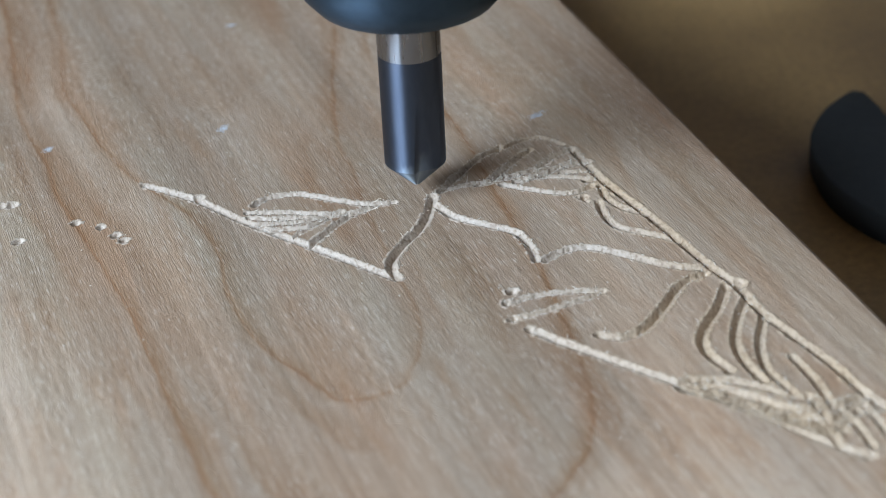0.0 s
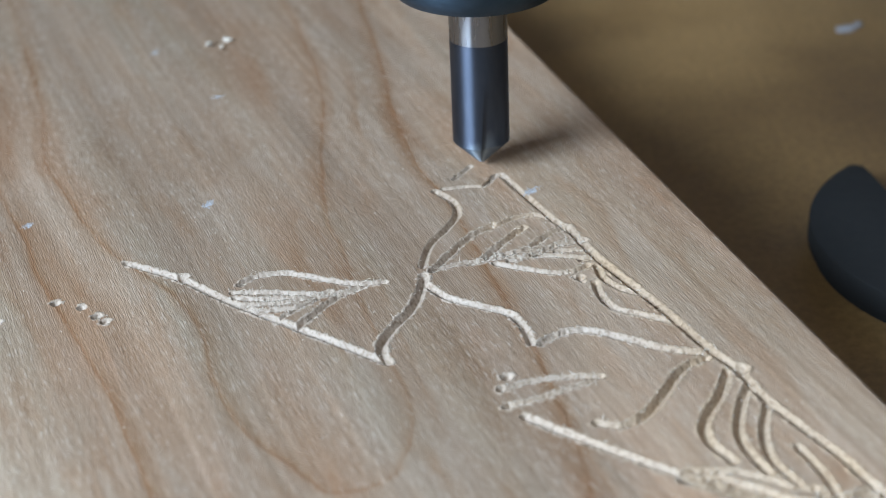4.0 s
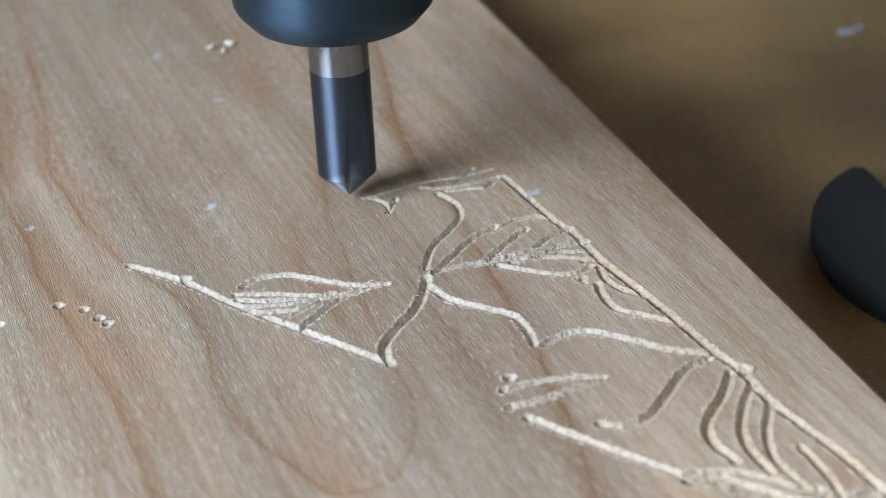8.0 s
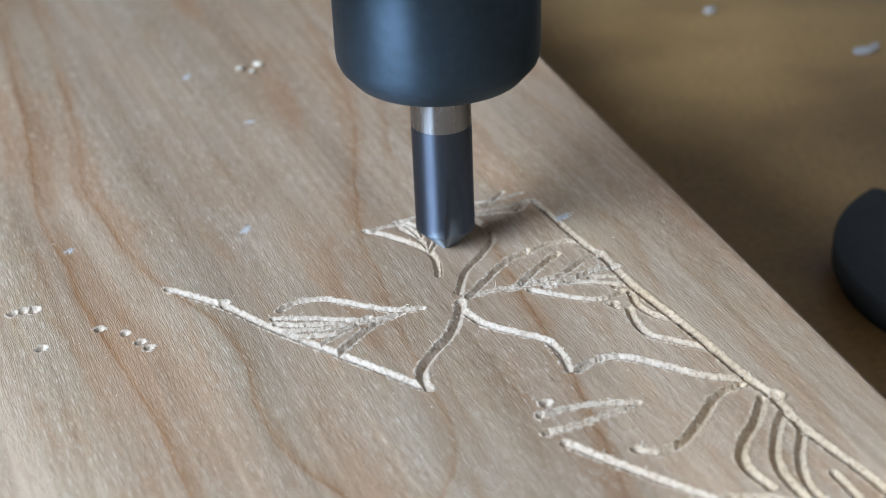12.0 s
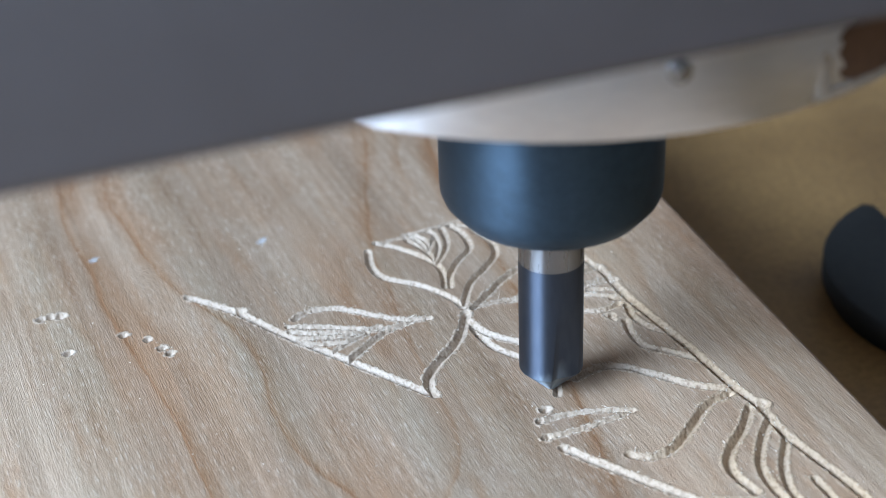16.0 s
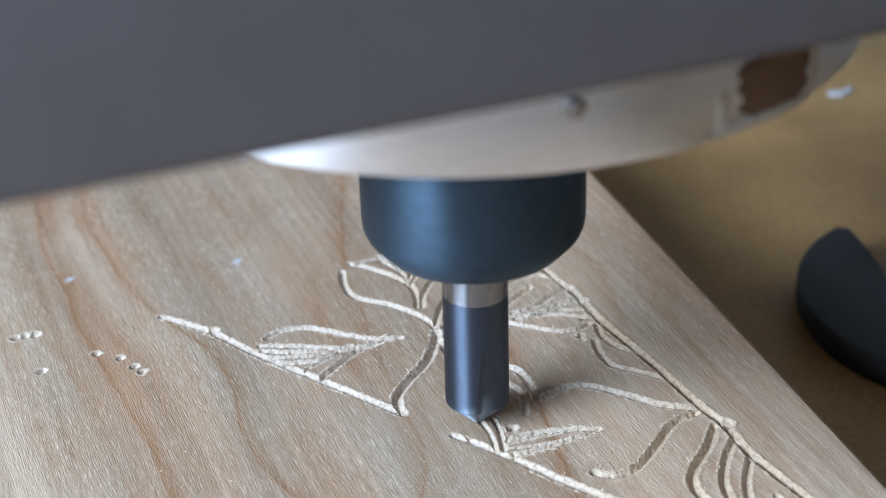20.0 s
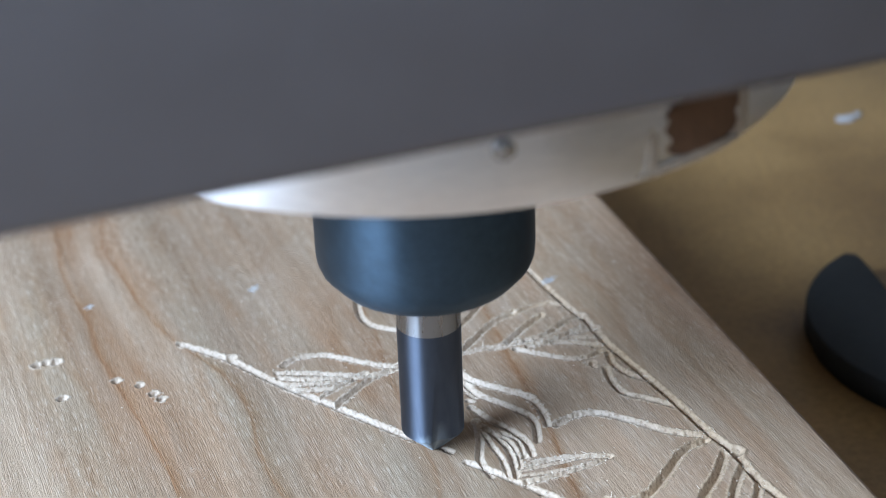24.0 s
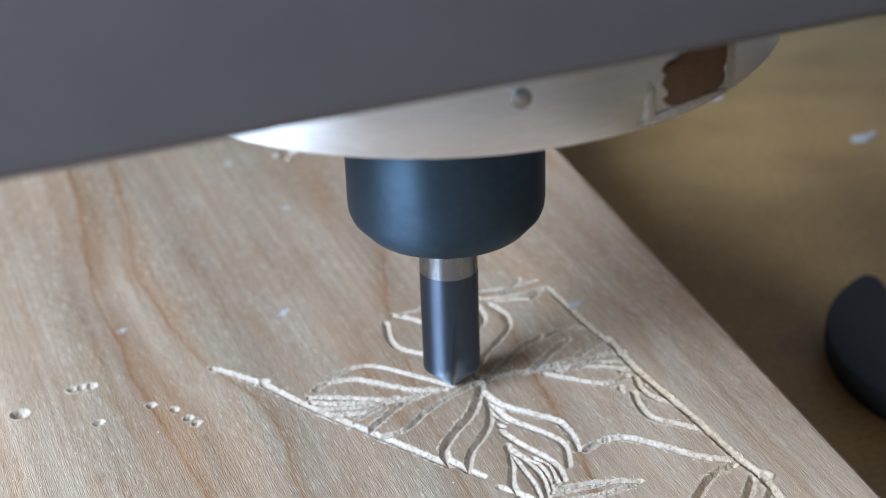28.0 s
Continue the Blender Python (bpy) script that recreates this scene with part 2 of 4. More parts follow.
def bench_material():
    """Brown hardboard, blotched and rubbed, with a haze of fine dust."""
    m, tree, b = material("bench_hardboard", 0.6)
    fibre = noise_tex(tree, coords(tree, (900, 900, 900)), 1.0, 5.0, 0.65)
    blotch = noise_tex(tree, coords(tree, (26, 34, 30)), 1.0, 4.0, 0.55)
    haze = noise_tex(tree, coords(tree, (11, 14, 11)), 1.0, 3.0, 0.5)
    colour = ramp(tree, blotch, (0.32, (0.215, 0.118, 0.040)), (0.5, (0.325, 0.190, 0.070)), (0.7, (0.400, 0.238, 0.092)))
    axis = tree.nodes.new("ShaderNodeSeparateXYZ")
    tree.links.new(coords(tree, (1000, 1000, 1000)), axis.inputs[0])
    drift = maths(tree, "ADD", maths(tree, "ADD", axis.outputs[1], maths(tree, "MULTIPLY", axis.outputs[0], 0.35)), maths(tree, "MULTIPLY", haze, 60.0))
    settled = ramp(tree, maths(tree, "DIVIDE", maths(tree, "SUBTRACT", drift, 295.0), 100.0), (0.1, (0, 0, 0)), (0.75, (0.55, 0.55, 0.55)))
    colour = mix(tree, settled, colour, (0.215, 0.172, 0.098))
    speck = ramp(tree, fibre, (0.3, (0.78, 0.76, 0.74)), (0.7, (1.2, 1.2, 1.2)))
    tree.links.new(mix(tree, 1.0, colour, speck, "MULTIPLY"), b.inputs["Base Color"])
    tree.links.new(ramp(tree, blotch, (0.3, (0.5, 0.5, 0.5)), (0.7, (0.72, 0.72, 0.72))), b.inputs["Roughness"])
    bump(tree, b, fibre, 0.00008, 0.6)
    return m


TURN = 0.25
VENEER, CUT = veneer_material(), cut_material()
PLY_EDGE = plain("ply_edge", (0.30, 0.20, 0.12), 0.75, grain=900, stretch=(1, 0.1, 4))
BENCH = bench_material()
WALL = plain("wall_paint", (0.48, 0.47, 0.46), 0.85, grain=30, spread=0.06)
CEILING = plain("ceiling_paint", (0.75, 0.74, 0.73), 0.9, grain=30, spread=0.05)
FLOOR = plain("concrete", (0.22, 0.21, 0.20), 0.8, grain=40)
FRAME = plain("white_paint", (0.78, 0.78, 0.76), 0.5, grain=60, spread=0.05)
NUT = plain("black_oxide", (0.060, 0.094, 0.132), 0.50, 0.92, grain=900, depth=0.00001, rough_spread=0.05)
STEEL = plain("ground_steel", (0.31, 0.32, 0.34), 0.27, 1.0, grain=1500, depth=0.0, spread=0.08, rough_spread=0.05, stretch=(1, 1, 0.1))
def carbide_coating():
    """Dark coated carbide, paler towards the point, with painted glints on the flutes."""
    m, tree, b = material("coated_carbide", 0.56, 0.95)
    axis = tree.nodes.new("ShaderNodeSeparateXYZ")
    tree.links.new(coords(tree, (1000, 1000, 1000)), axis.inputs[0])
    patchy = noise_tex(tree, coords(tree, (420, 420, 170)), 1.0, 3.0, 0.6)
    grain = noise_tex(tree, coords(tree, (1600, 1600, 500)), 1.0, 4.0)
    height = maths(tree, "ADD", axis.outputs[2], maths(tree, "MULTIPLY", patchy, 7.0))
    tip_pale = ramp(tree, maths(tree, "MULTIPLY", height, 0.1), (0.38, (1, 1, 1)), (0.78, (0, 0, 0)))
    dark = mix(tree, grain, (0.078, 0.094, 0.128), (0.108, 0.130, 0.172))
    colour = mix(tree, maths(tree, "MULTIPLY", tip_pale, 0.6), dark, (0.29, 0.365, 0.43))
    # the two flute faces: their window reflection is painted on as pale streaks
    metal = 0.95
    turn = maths(tree, "ARCTAN2", axis.outputs[1], axis.outputs[0])
    off = maths(tree, "SUBTRACT", turn, maths(tree, "MULTIPLY", axis.outputs[2], 0.02))
    for face in (-1.45, -1.45 + math.pi):
        side = maths(tree, "ADD", maths(tree, "MULTIPLY", maths(tree, "SUBTRACT", off, face), 0.5), 0.5)
        face_glint = ramp(tree, side, (0.40, (0, 0, 0)), (0.52, (1, 1, 1)), (0.60, (0.5, 0.5, 0.5)), (0.76, (0, 0, 0)))
        side_glint = ramp(tree, side, (0.10, (0, 0, 0)), (0.26, (0.9, 0.9, 0.9)), (0.42, (0.1, 0.1, 0.1)))
        tall = ramp(tree, maths(tree, "MULTIPLY", height, 0.1), (0.30, (1, 1, 1)), (1.0, (0, 0, 0)))
        short = ramp(tree, maths(tree, "MULTIPLY", height, 0.1), (0.42, (1, 1, 1)), (0.74, (0, 0, 0)))
        glint = maths(tree, "MAXIMUM", maths(tree, "MULTIPLY", face_glint, tall), maths(tree, "MULTIPLY", side_glint, short))
        colour = mix(tree, maths(tree, "MULTIPLY", glint, 0.95), colour, (0.46, 0.53, 0.56))
        metal = maths(tree, "SUBTRACT", metal, maths(tree, "MULTIPLY", glint, 0.75))
    tree.links.new(metal, b.inputs["Metallic"])
    tree.links.new(colour, b.inputs["Base Color"])
    tree.links.new(ramp(tree, tip_pale, (0.0, (0.44, 0.44, 0.44)), (1.0, (0.62, 0.62, 0.62))), b.inputs["Roughness"])
    return m


CARBIDE = carbide_coating()
ALU = plain("turned_aluminium", (0.92, 0.93, 0.96), 0.48, 1.0, grain=500, depth=0.00001, spread=0.15, stretch=(1, 1, 6))
PLATE = plain("grey_mount", (0.093, 0.085, 0.090), 0.6, 0.0, grain=220, spread=0.12)
DUST = plain("brown_dust", (0.115, 0.062, 0.034), 0.95, grain=1500, depth=0.0002, spread=0.4)
CAKE = plain("dust_cake", (0.44, 0.38, 0.31), 0.95, grain=1800, depth=0.0002, spread=0.4)
RUBBER = plain("black_rubber", (0.013, 0.014, 0.014), 0.78, grain=700, depth=0.00003)
FLECK = plain("dust_fleck", (0.52, 0.53, 0.55), 0.8, grain=1500, depth=0.0001)
PALE = plain("pale_shaving", (0.68, 0.60, 0.49), 0.85, grain=1500, depth=0.0001)


for one, amount in ((NUT, 0.75), (STEEL, 1.0), (CARBIDE, 0.92), (ALU, 0.9)):
    turned(one, amount)


# ---- mesh helpers ----
def mesh_object(name, bm, mat, parent=None, smooth=True):
    me = bpy.data.meshes.new(name)
    bm.normal_update()
    bm.to_mesh(me)
    bm.free()
    for one in mat if isinstance(mat, tuple) else (mat,):
        me.materials.append(one)
    if smooth:
        me.shade_smooth()
        me.set_sharp_from_angle(angle=radians(35))
    ob = new(name, me)
    ob.parent = parent
    return ob


def part(name, bm, mat, parent, label="", smooth=True):
    return tagged(mesh_object(name, bm, mat, parent, smooth), label)


def lathe(profile, steps=72, bm=None, centre=(0, 0)):
    """A turned solid round the z axis from (radius, height) pairs."""
    bm = bm or bmesh.new()
    rings = []
    for r, z in profile:
        if r < 1e-9:
            rings.append([bm.verts.new((centre[0] * MM, centre[1] * MM, z * MM))])
        else:
            rings.append([bm.verts.new(((centre[0] + r * math.cos(math.tau * k / steps)) * MM, (centre[1] + r * math.sin(math.tau * k / steps)) * MM, z * MM)) for k in range(steps)])
    for a, b in zip(rings, rings[1:]):
        for k in range(steps):
            j = (k + 1) % steps
            if len(a) == 1 and len(b) == 1:
                continue
            if len(a) == 1:
                bm.faces.new((a[0], b[j], b[k]))
            elif len(b) == 1:
                bm.faces.new((a[k], a[j], b[0]))
            else:
                bm.faces.new((a[k], a[j], b[j], b[k]))
    bmesh.ops.recalc_face_normals(bm, faces=bm.faces)
    return bm


def block(x0, x1, y0, y1, z0, z1, bevel=0.0, segments=2, unit=MM):
    bm = bmesh.new()
    bmesh.ops.create_cube(bm, size=1)
    for v in bm.verts:
        v.co = Vector(((x0 + x1) / 2 + v.co.x * (x1 - x0), (y0 + y1) / 2 + v.co.y * (y1 - y0), (z0 + z1) / 2 + v.co.z * (z1 - z0))) * unit
    if bevel:
        bmesh.ops.bevel(bm, geom=bm.edges[:], offset=bevel * unit, segments=segments, affect="EDGES", profile=0.5)
    return bm


# ---- the room round the bench (lengths in metres) ----
def room():
    lo, hi, y0, y1, zb, zt = -0.50, 1.7, -1.2, 1.4, -0.92, 1.35
    flat = lambda name, *box: tagged(mesh_object(name, block(*box, unit=1.0), WALL, None, False), kind="structure")
    tagged(mesh_object("floor", block(lo - 0.1, hi + 0.1, y0 - 0.1, y1 + 0.1, zb - 0.1, zb, unit=1.0), FLOOR, None, False), "grey concrete workshop floor under the bench", kind="structure")
    tagged(mesh_object("ceiling", block(lo - 0.1, hi + 0.1, y0 - 0.1, y1 + 0.1, zt, zt + 0.1, unit=1.0), CEILING, None, False), "plain painted ceiling above the bench", kind="structure")
    flat("wall_east", hi, hi + 0.1, y0, y1, zb, zt)
    nx0, nx1, nz0, nz1 = 0.30, 1.20, 0.45, 1.15
    flat("wall_north", lo - 0.1, nx0, y1, y1 + 0.1, zb, zt)
    flat("wall_north", nx1, hi + 0.1, y1, y1 + 0.1, zb, zt)
    flat("wall_north", nx0, nx1, y1, y1 + 0.1, zb, nz0)
    flat("wall_north", nx0, nx1, y1, y1 + 0.1, nz1, zt)
    flat("wall_south", lo - 0.1, hi + 0.1, y0 - 0.1, y0, zb, zt)
    wy0, wy1, wz0, wz1 = -0.68, 0.06, 0.20, 0.54
    flat("wall_west", lo - 0.1, lo, y0, wy0, zb, zt)
    flat("wall_west", lo - 0.1, lo, wy1, y1, zb, zt)
    flat("wall_west", lo - 0.1, lo, wy0, wy1, zb, wz0)
    flat("wall_west", lo - 0.1, lo, wy0, wy1, wz1, zt)
    w = tagged(new("window_1"), "white-framed window beside the workbench", kind="structure")
    f = 0.035
    for box in ((wy0, wy1, wz0, wz0 + f), (wy0, wy1, wz1 - f, wz1), (wy0, wy0 + f, wz0 + f, wz1 - f), (wy1 - f, wy1, wz0 + f, wz1 - f)):
        part("window_frame", block(lo - 0.09, lo - 0.03, *box, bevel=0.004, unit=1.0), FRAME, w)
    # unseen window, added to hold the far fill light
    w = tagged(new("fill_window"), "unseen white-framed window in the far wall, added for fill light", kind="structure")
    for x0, x1, z0, z1 in ((nx0, nx1, nz0, nz0 + f), (nx0, nx1, nz1 - f, nz1), (nx0, nx0 + f, nz0 + f, nz1 - f), (nx1 - f, nx1, nz0 + f, nz1 - f)):
        part("window_frame", block(x0, x1, y1 + 0.03, y1 + 0.09, z0, z1, bevel=0.004, unit=1.0), FRAME, w)


room()

# ---- bench ----
BENCH_TOP = -18.0
bench = tagged(new("workbench"), "brown hardboard workbench top with scattered dust", "workbench")
bench.location.z = BENCH_TOP * MM
part("bench_top", block(-490, 700, -420, 760, -30, 0, 1.5), BENCH, bench)
for x in (-450, 660):
    for y in (-380, 720):
        part("leg", block(x - 35, x + 35, y - 35, y + 35, -902, -30, 2), BENCH, bench)

# ---- the board: its top is a relief that follows the cutter's grooves ----
ANGLE, EDGE_X = 18.3, 74.1
X0, X1, Y0, Y1, STEP = -12.0, 73.4, 92.0, 190.0, 0.115
OLD, CUTS = [], []


def groove(store, points, half, depth, start=0.0, end=0.0):
    """A cut along points (board millimetres), with half its width, its depth, and when the cutter passes."""
    p = [Vector(q) for q in points]
    fine = []
    for k in range(len(p) - 1):
        a, b, c, d = p[max(k - 1, 0)], p[k], p[k + 1], p[min(k + 2, len(p) - 1)]
        n = max(2, int((c - b).length / 0.6))
        for i in range(n):
            s = i / n
            fine.append(0.5 * (2 * b + (c - a) * s + (2 * a - 5 * b + 4 * c - d) * s * s + (3 * b - a - 3 * c + d) * s ** 3))
    fine.append(p[-1])
    store.append((np.array([tuple(q) for q in fine]), half, depth, start, end))


groove(OLD, [(15.5, 160.1), (20.0, 154.9), (23.7, 148.7), (28.9, 141.2), (35.2, 132.3)], 0.62, 0.55)
groove(OLD, [(43.9, 119.6), (47.6, 114.2), (53.2, 106.7), (56.9, 101.3), (60.3, 95.9), (63.2, 91.8)], 0.66, 0.60)
groove(OLD, [(60.3, 150.0), (60.7, 142.6), (62.2, 133.7), (62.9, 128.7), (63.6, 123.3), (64.4, 119.4), (64.5, 114.6), (65.3, 110.2), (66.4, 105.0), (66.9, 100.2), (67.6, 97.8)], 0.66, 0.60)
groove(OLD, [(25.5, 151.3), (27.2, 152.3), (30.4, 151.8), (33.9, 148.9), (36.5, 147.1), (39.2, 146.4)], 0.55, 0.40)
groove(OLD, [(24.4, 150.1), (29.0, 148.3), (33.2, 146.2), (36.2, 146.1)], 0.50, 0.30)
groove(OLD, [(24.9, 147.4), (28.5, 146.4), (30.9, 146.4), (33.6, 146.7)], 0.50, 0.30)
groove(OLD, [(25.4, 146.0), (29.6, 145.0), (32.8, 146.4)], 0.50, 0.30)
groove(OLD, [(24.4, 149.1), (27.0, 147.7), (29.8, 147.1)], 0.50, 0.30)
groove(OLD, [(27.8, 143.6), (30.5, 145.1), (32.5, 146.0)], 0.40, 0.45)
groove(OLD, [(29.0, 141.5), (31.7, 143.8), (34.2, 145.5), (36.9, 146.4)], 0.60, 0.55)
groove(OLD, [(35.1, 132.5), (35.4, 135.2), (37.5, 138.0), (40.2, 140.6), (41.9, 143.2), (43.2, 146.0)], 0.72, 0.62)
groove(OLD, [(42.8, 144.7), (44.0, 141.2), (46.9, 138.1), (48.7, 135.8), (49.0, 132.9), (48.7, 130.4)], 0.62, 0.55)
groove(OLD, [(49.5, 130.1), (51.9, 131.0), (54.4, 130.6), (57.2, 127.9), (59.9, 124.9), (63.2, 122.9)], 0.66, 0.55)
groove(OLD, [(44.3, 146.7), (47.3, 149.4), (49.9, 151.7), (53.3, 153.4)], 0.60, 0.50)
groove(OLD, [(52.7, 152.6), (55.1, 153.6), (58.0, 153.8), (59.7, 151.3)], 0.50, 0.30)
groove(OLD, [(50.3, 147.2), (53.3, 149.7), (56.1, 151.6)], 0.60, 0.50)
groove(OLD, [(54.7, 147.1), (57.9, 149.2), (60.4, 150.0)], 0.56, 0.48)
groove(OLD, [(54.8, 145.5), (58.2, 147.1), (60.8, 146.9)], 0.56, 0.48)
groove(OLD, [(44.3, 146.6), (48.5, 146.9), (54.2, 145.8), (57.7, 144.4), (60.0, 142.5)], 0.45, 0.45)
groove(OLD, [(50.7, 145.6), (54.8, 142.1), (57.4, 141.2), (59.4, 141.9)], 0.55, 0.45)
groove(OLD, [(48.2, 146.5), (51.3, 146.8), (54.6, 147.3), (56.9, 148.3)], 0.50, 0.30)
groove(OLD, [(52.1, 145.6), (55.7, 145.3), (60.3, 142.9)], 0.50, 0.30)
groove(OLD, [(54.7, 146.0), (58.7, 146.7), (60.9, 146.7)], 0.50, 0.30)
groove(OLD, [(57.3, 145.6), (60.7, 144.7)], 0.50, 0.30)
groove(OLD, [(57.0, 140.2), (57.6, 138.9)], 0.40, 0.45)
groove(OLD, [(60.0, 141.3), (59.6, 139.0), (60.4, 136.3), (62.2, 134.4)], 0.55, 0.50)
groove(OLD, [(58.6, 138.4), (58.1, 136.3), (58.4, 133.3), (60.6, 131.0), (63.0, 128.4)], 0.60, 0.55)
groove(OLD, [(62.8, 122.3), (59.8, 121.3), (56.6, 118.3), (53.5, 115.8), (51.1, 115.3), (49.4, 116.4)], 0.70, 0.55)
groove(OLD, [(63.6, 119.6), (61.2, 116.4), (58.4, 113.6), (57.2, 110.8), (57.8, 107.3)], 0.70, 0.55)
groove(OLD, [(64.5, 117.1), (62.3, 114.5), (60.2, 110.9), (59.6, 107.9), (59.8, 104.8)], 0.65, 0.55)
groove(OLD, [(64.3, 113.5), (62.0, 109.8), (60.9, 106.1), (61.4, 102.4)], 0.60, 0.55)
groove(OLD, [(63.8, 107.0), (63.9, 103.4), (63.6, 99.8)], 0.60, 0.55)
groove(OLD, [(43.2, 124.2), (46.5, 124.5), (49.7, 124.0), (52.6, 123.0)], 0.50, 0.45)
groove(OLD, [(42.8, 121.7), (46.0, 121.8), (49.5, 122.2), (52.5, 122.9)], 0.50, 0.45)
groove(OLD, [(53.8, 107.4), (57.5, 105.7), (61.0, 102.1), (63.0, 100.9)], 0.60, 0.40)
groove(OLD, [(54.1, 105.2), (57.9, 103.3), (59.7, 99.6), (60.5, 97.3)], 0.60, 0.45)
groove(OLD, [(56.9, 104.6), (59.1, 101.5), (62.3, 99.7), (66.7, 99.8)], 0.60, 0.45)
groove(OLD, [(58.6, 99.6), (61.7, 98.4), (61.5, 94.5), (63.3, 92.6)], 0.60, 0.45)
groove(OLD, [(63.7, 99.7), (64.1, 97.1), (63.8, 93.5)], 0.55, 0.45)
groove(OLD, [(65.5, 98.6), (66.0, 97.2), (65.7, 94.0)], 0.55, 0.45)
groove(OLD, [(62.3, 101.6), (62.3, 97.8), (62.9, 95.9)], 0.55, 0.45)
groove(OLD, [(53.5, 106.6), (55.4, 105.0), (57.7, 102.4), (59.9, 99.4), (61.6, 97.2)], 1.35, 0.24)
groove(OLD, [(62.2, 96.9), (65.0, 98.4), (67.0, 98.2)], 1.00, 0.24)
groove(OLD, [(-6.6, 158.2), (-6.4, 158.3)], 1.15, 1.10)
groove(OLD, [(-0.5, 161.3), (-0.3, 161.4)], 0.70, 1.00)
groove(OLD, [(0.6, 161.4), (0.7, 161.5)], 0.75, 1.10)
groove(OLD, [(1.6, 161.2), (1.8, 161.3)], 0.80, 1.10)
groove(OLD, [(1.4, 153.4), (1.6, 153.5)], 0.70, 1.00)
groove(OLD, [(7.5, 154.8), (7.6, 154.9)], 0.65, 0.90)
groove(OLD, [(9.8, 153.0), (9.9, 153.1)], 0.65, 0.90)
groove(OLD, [(10.9, 150.8), (11.1, 150.9)], 0.65, 0.90)
groove(OLD, [(11.6, 149.5), (11.7, 149.6)], 0.65, 0.90)
groove(OLD, [(44.5, 126.0), (44.7, 126.1)], 0.70, 1.00)
groove(OLD, [(57.5, 139.8), (57.6, 139.9)], 0.70, 1.00)
groove(OLD, [(59.0, 143.0), (59.1, 143.1)], 0.55, 0.70)
groove(OLD, [(20.2, 155.0), (20.3, 155.1)], 0.90, 1.10)
groove(OLD, [(64.7, 119.4), (64.8, 119.5)], 1.00, 1.10)
groove(OLD, [(43.1, 121.7), (43.3, 121.8)], 0.70, 1.00)
groove(OLD, [(43.4, 124.4), (43.5, 124.5)], 0.60, 0.80)

groove(CUTS, [(43.6, 147.9), (45.8, 151.9), (48.5, 154.5), (50.5, 157.0), (51.0, 159.8), (50.0, 162.9)], 0.62, 0.55, 0.15, 1.25)
groove(CUTS, [(51.0, 163.0), (53.6, 162.6), (55.5, 162.1), (57.2, 163.7), (58.1, 163.9)], 0.50, 0.35, 1.65, 2.20)
groove(CUTS, [(58.1, 163.9), (58.7, 158.6), (59.4, 153.0), (60.2, 148.9)], 0.60, 0.50, 2.20, 3.12)
groove(CUTS, [(55.6, 167.1), (52.8, 164.8)], 0.50, 0.45, 3.60, 3.90)
groove(CUTS, [(57.4, 164.1), (55.6, 162.5)], 0.50, 0.40, 4.05, 4.30)
groove(CUTS, [(57.4, 166.1), (54.0, 165.7), (48.7, 165.9), (43.2, 164.9), (42.0, 164.9)], 0.45, 0.35, 4.60, 5.60)
groove(CUTS, [(45.4, 163.5), (43.7, 160.8)], 0.50, 0.45, 5.70, 6.10)
groove(CUTS, [(57.4, 164.0), (53.3, 163.6), (50.1, 164.0), (48.6, 165.0)], 0.50, 0.35, 6.50, 7.10)
groove(CUTS, [(42.6, 165.0), (43.8, 163.3), (44.0, 161.2)], 0.50, 0.45, 6.12, 6.35)
groove(CUTS, [(38.8, 164.0), (41.2, 164.3), (42.8, 164.0), (43.6, 160.5)], 0.50, 0.40, 8.20, 8.90)
groove(CUTS, [(42.0, 163.7), (43.2, 160.7), (43.6, 158.0)], 0.50, 0.45, 8.90, 9.30)
groove(CUTS, [(43.6, 158.0), (45.0, 161.1), (45.3, 164.1), (44.7, 164.8)], 0.50, 0.45, 9.30, 9.75)
groove(CUTS, [(38.4, 164.2), (40.2, 162.5), (42.4, 159.3), (43.5, 156.7), (43.4, 154.4), (42.8, 152.1)], 0.60, 0.50, 10.20, 11.30)
groove(CUTS, [(43.4, 157.1), (45.4, 159.8), (46.3, 162.0), (46.6, 164.8)], 0.55, 0.50, 11.75, 12.15)
groove(CUTS, [(43.4, 151.9), (44.1, 154.2), (46.2, 157.2), (48.2, 159.3), (48.5, 162.6), (47.7, 165.4)], 0.62, 0.55, 12.15, 12.55)
groove(CUTS, [(37.0, 162.7), (36.4, 159.4), (37.0, 156.4), (40.2, 153.4), (42.5, 149.9), (43.3, 147.3)], 0.62, 0.55, 12.95, 14.10)
groove(CUTS, [(42.9, 143.2), (43.6, 138.8), (46.3, 134.8), (47.5, 132.5), (47.4, 130.4), (46.7, 128.1)], 0.62, 0.55, 14.70, 15.90)
groove(CUTS, [(41.8, 133.3), (42.8, 130.8), (43.4, 128.0), (43.1, 125.3), (42.6, 123.0)], 0.60, 0.55, 16.50, 17.50)
groove(CUTS, [(41.4, 123.5), (42.4, 122.0), (43.4, 120.6), (44.9, 118.5)], 0.60, 0.50, 17.65, 18.20)
groove(CUTS, [(43.1, 123.7), (46.1, 123.7), (50.1, 123.7)], 0.38, 0.38, 18.30, 18.60)
groove(CUTS, [(43.7, 124.6), (47.0, 124.4), (51.0, 123.7)], 0.38, 0.38, 18.60, 18.95)
groove(CUTS, [(42.3, 123.1), (46.2, 122.5), (49.9, 122.5)], 0.38, 0.38, 18.95, 19.35)
groove(CUTS, [(38.7, 127.0), (40.1, 125.4), (41.9, 122.9)], 0.60, 0.50, 19.40, 19.75)
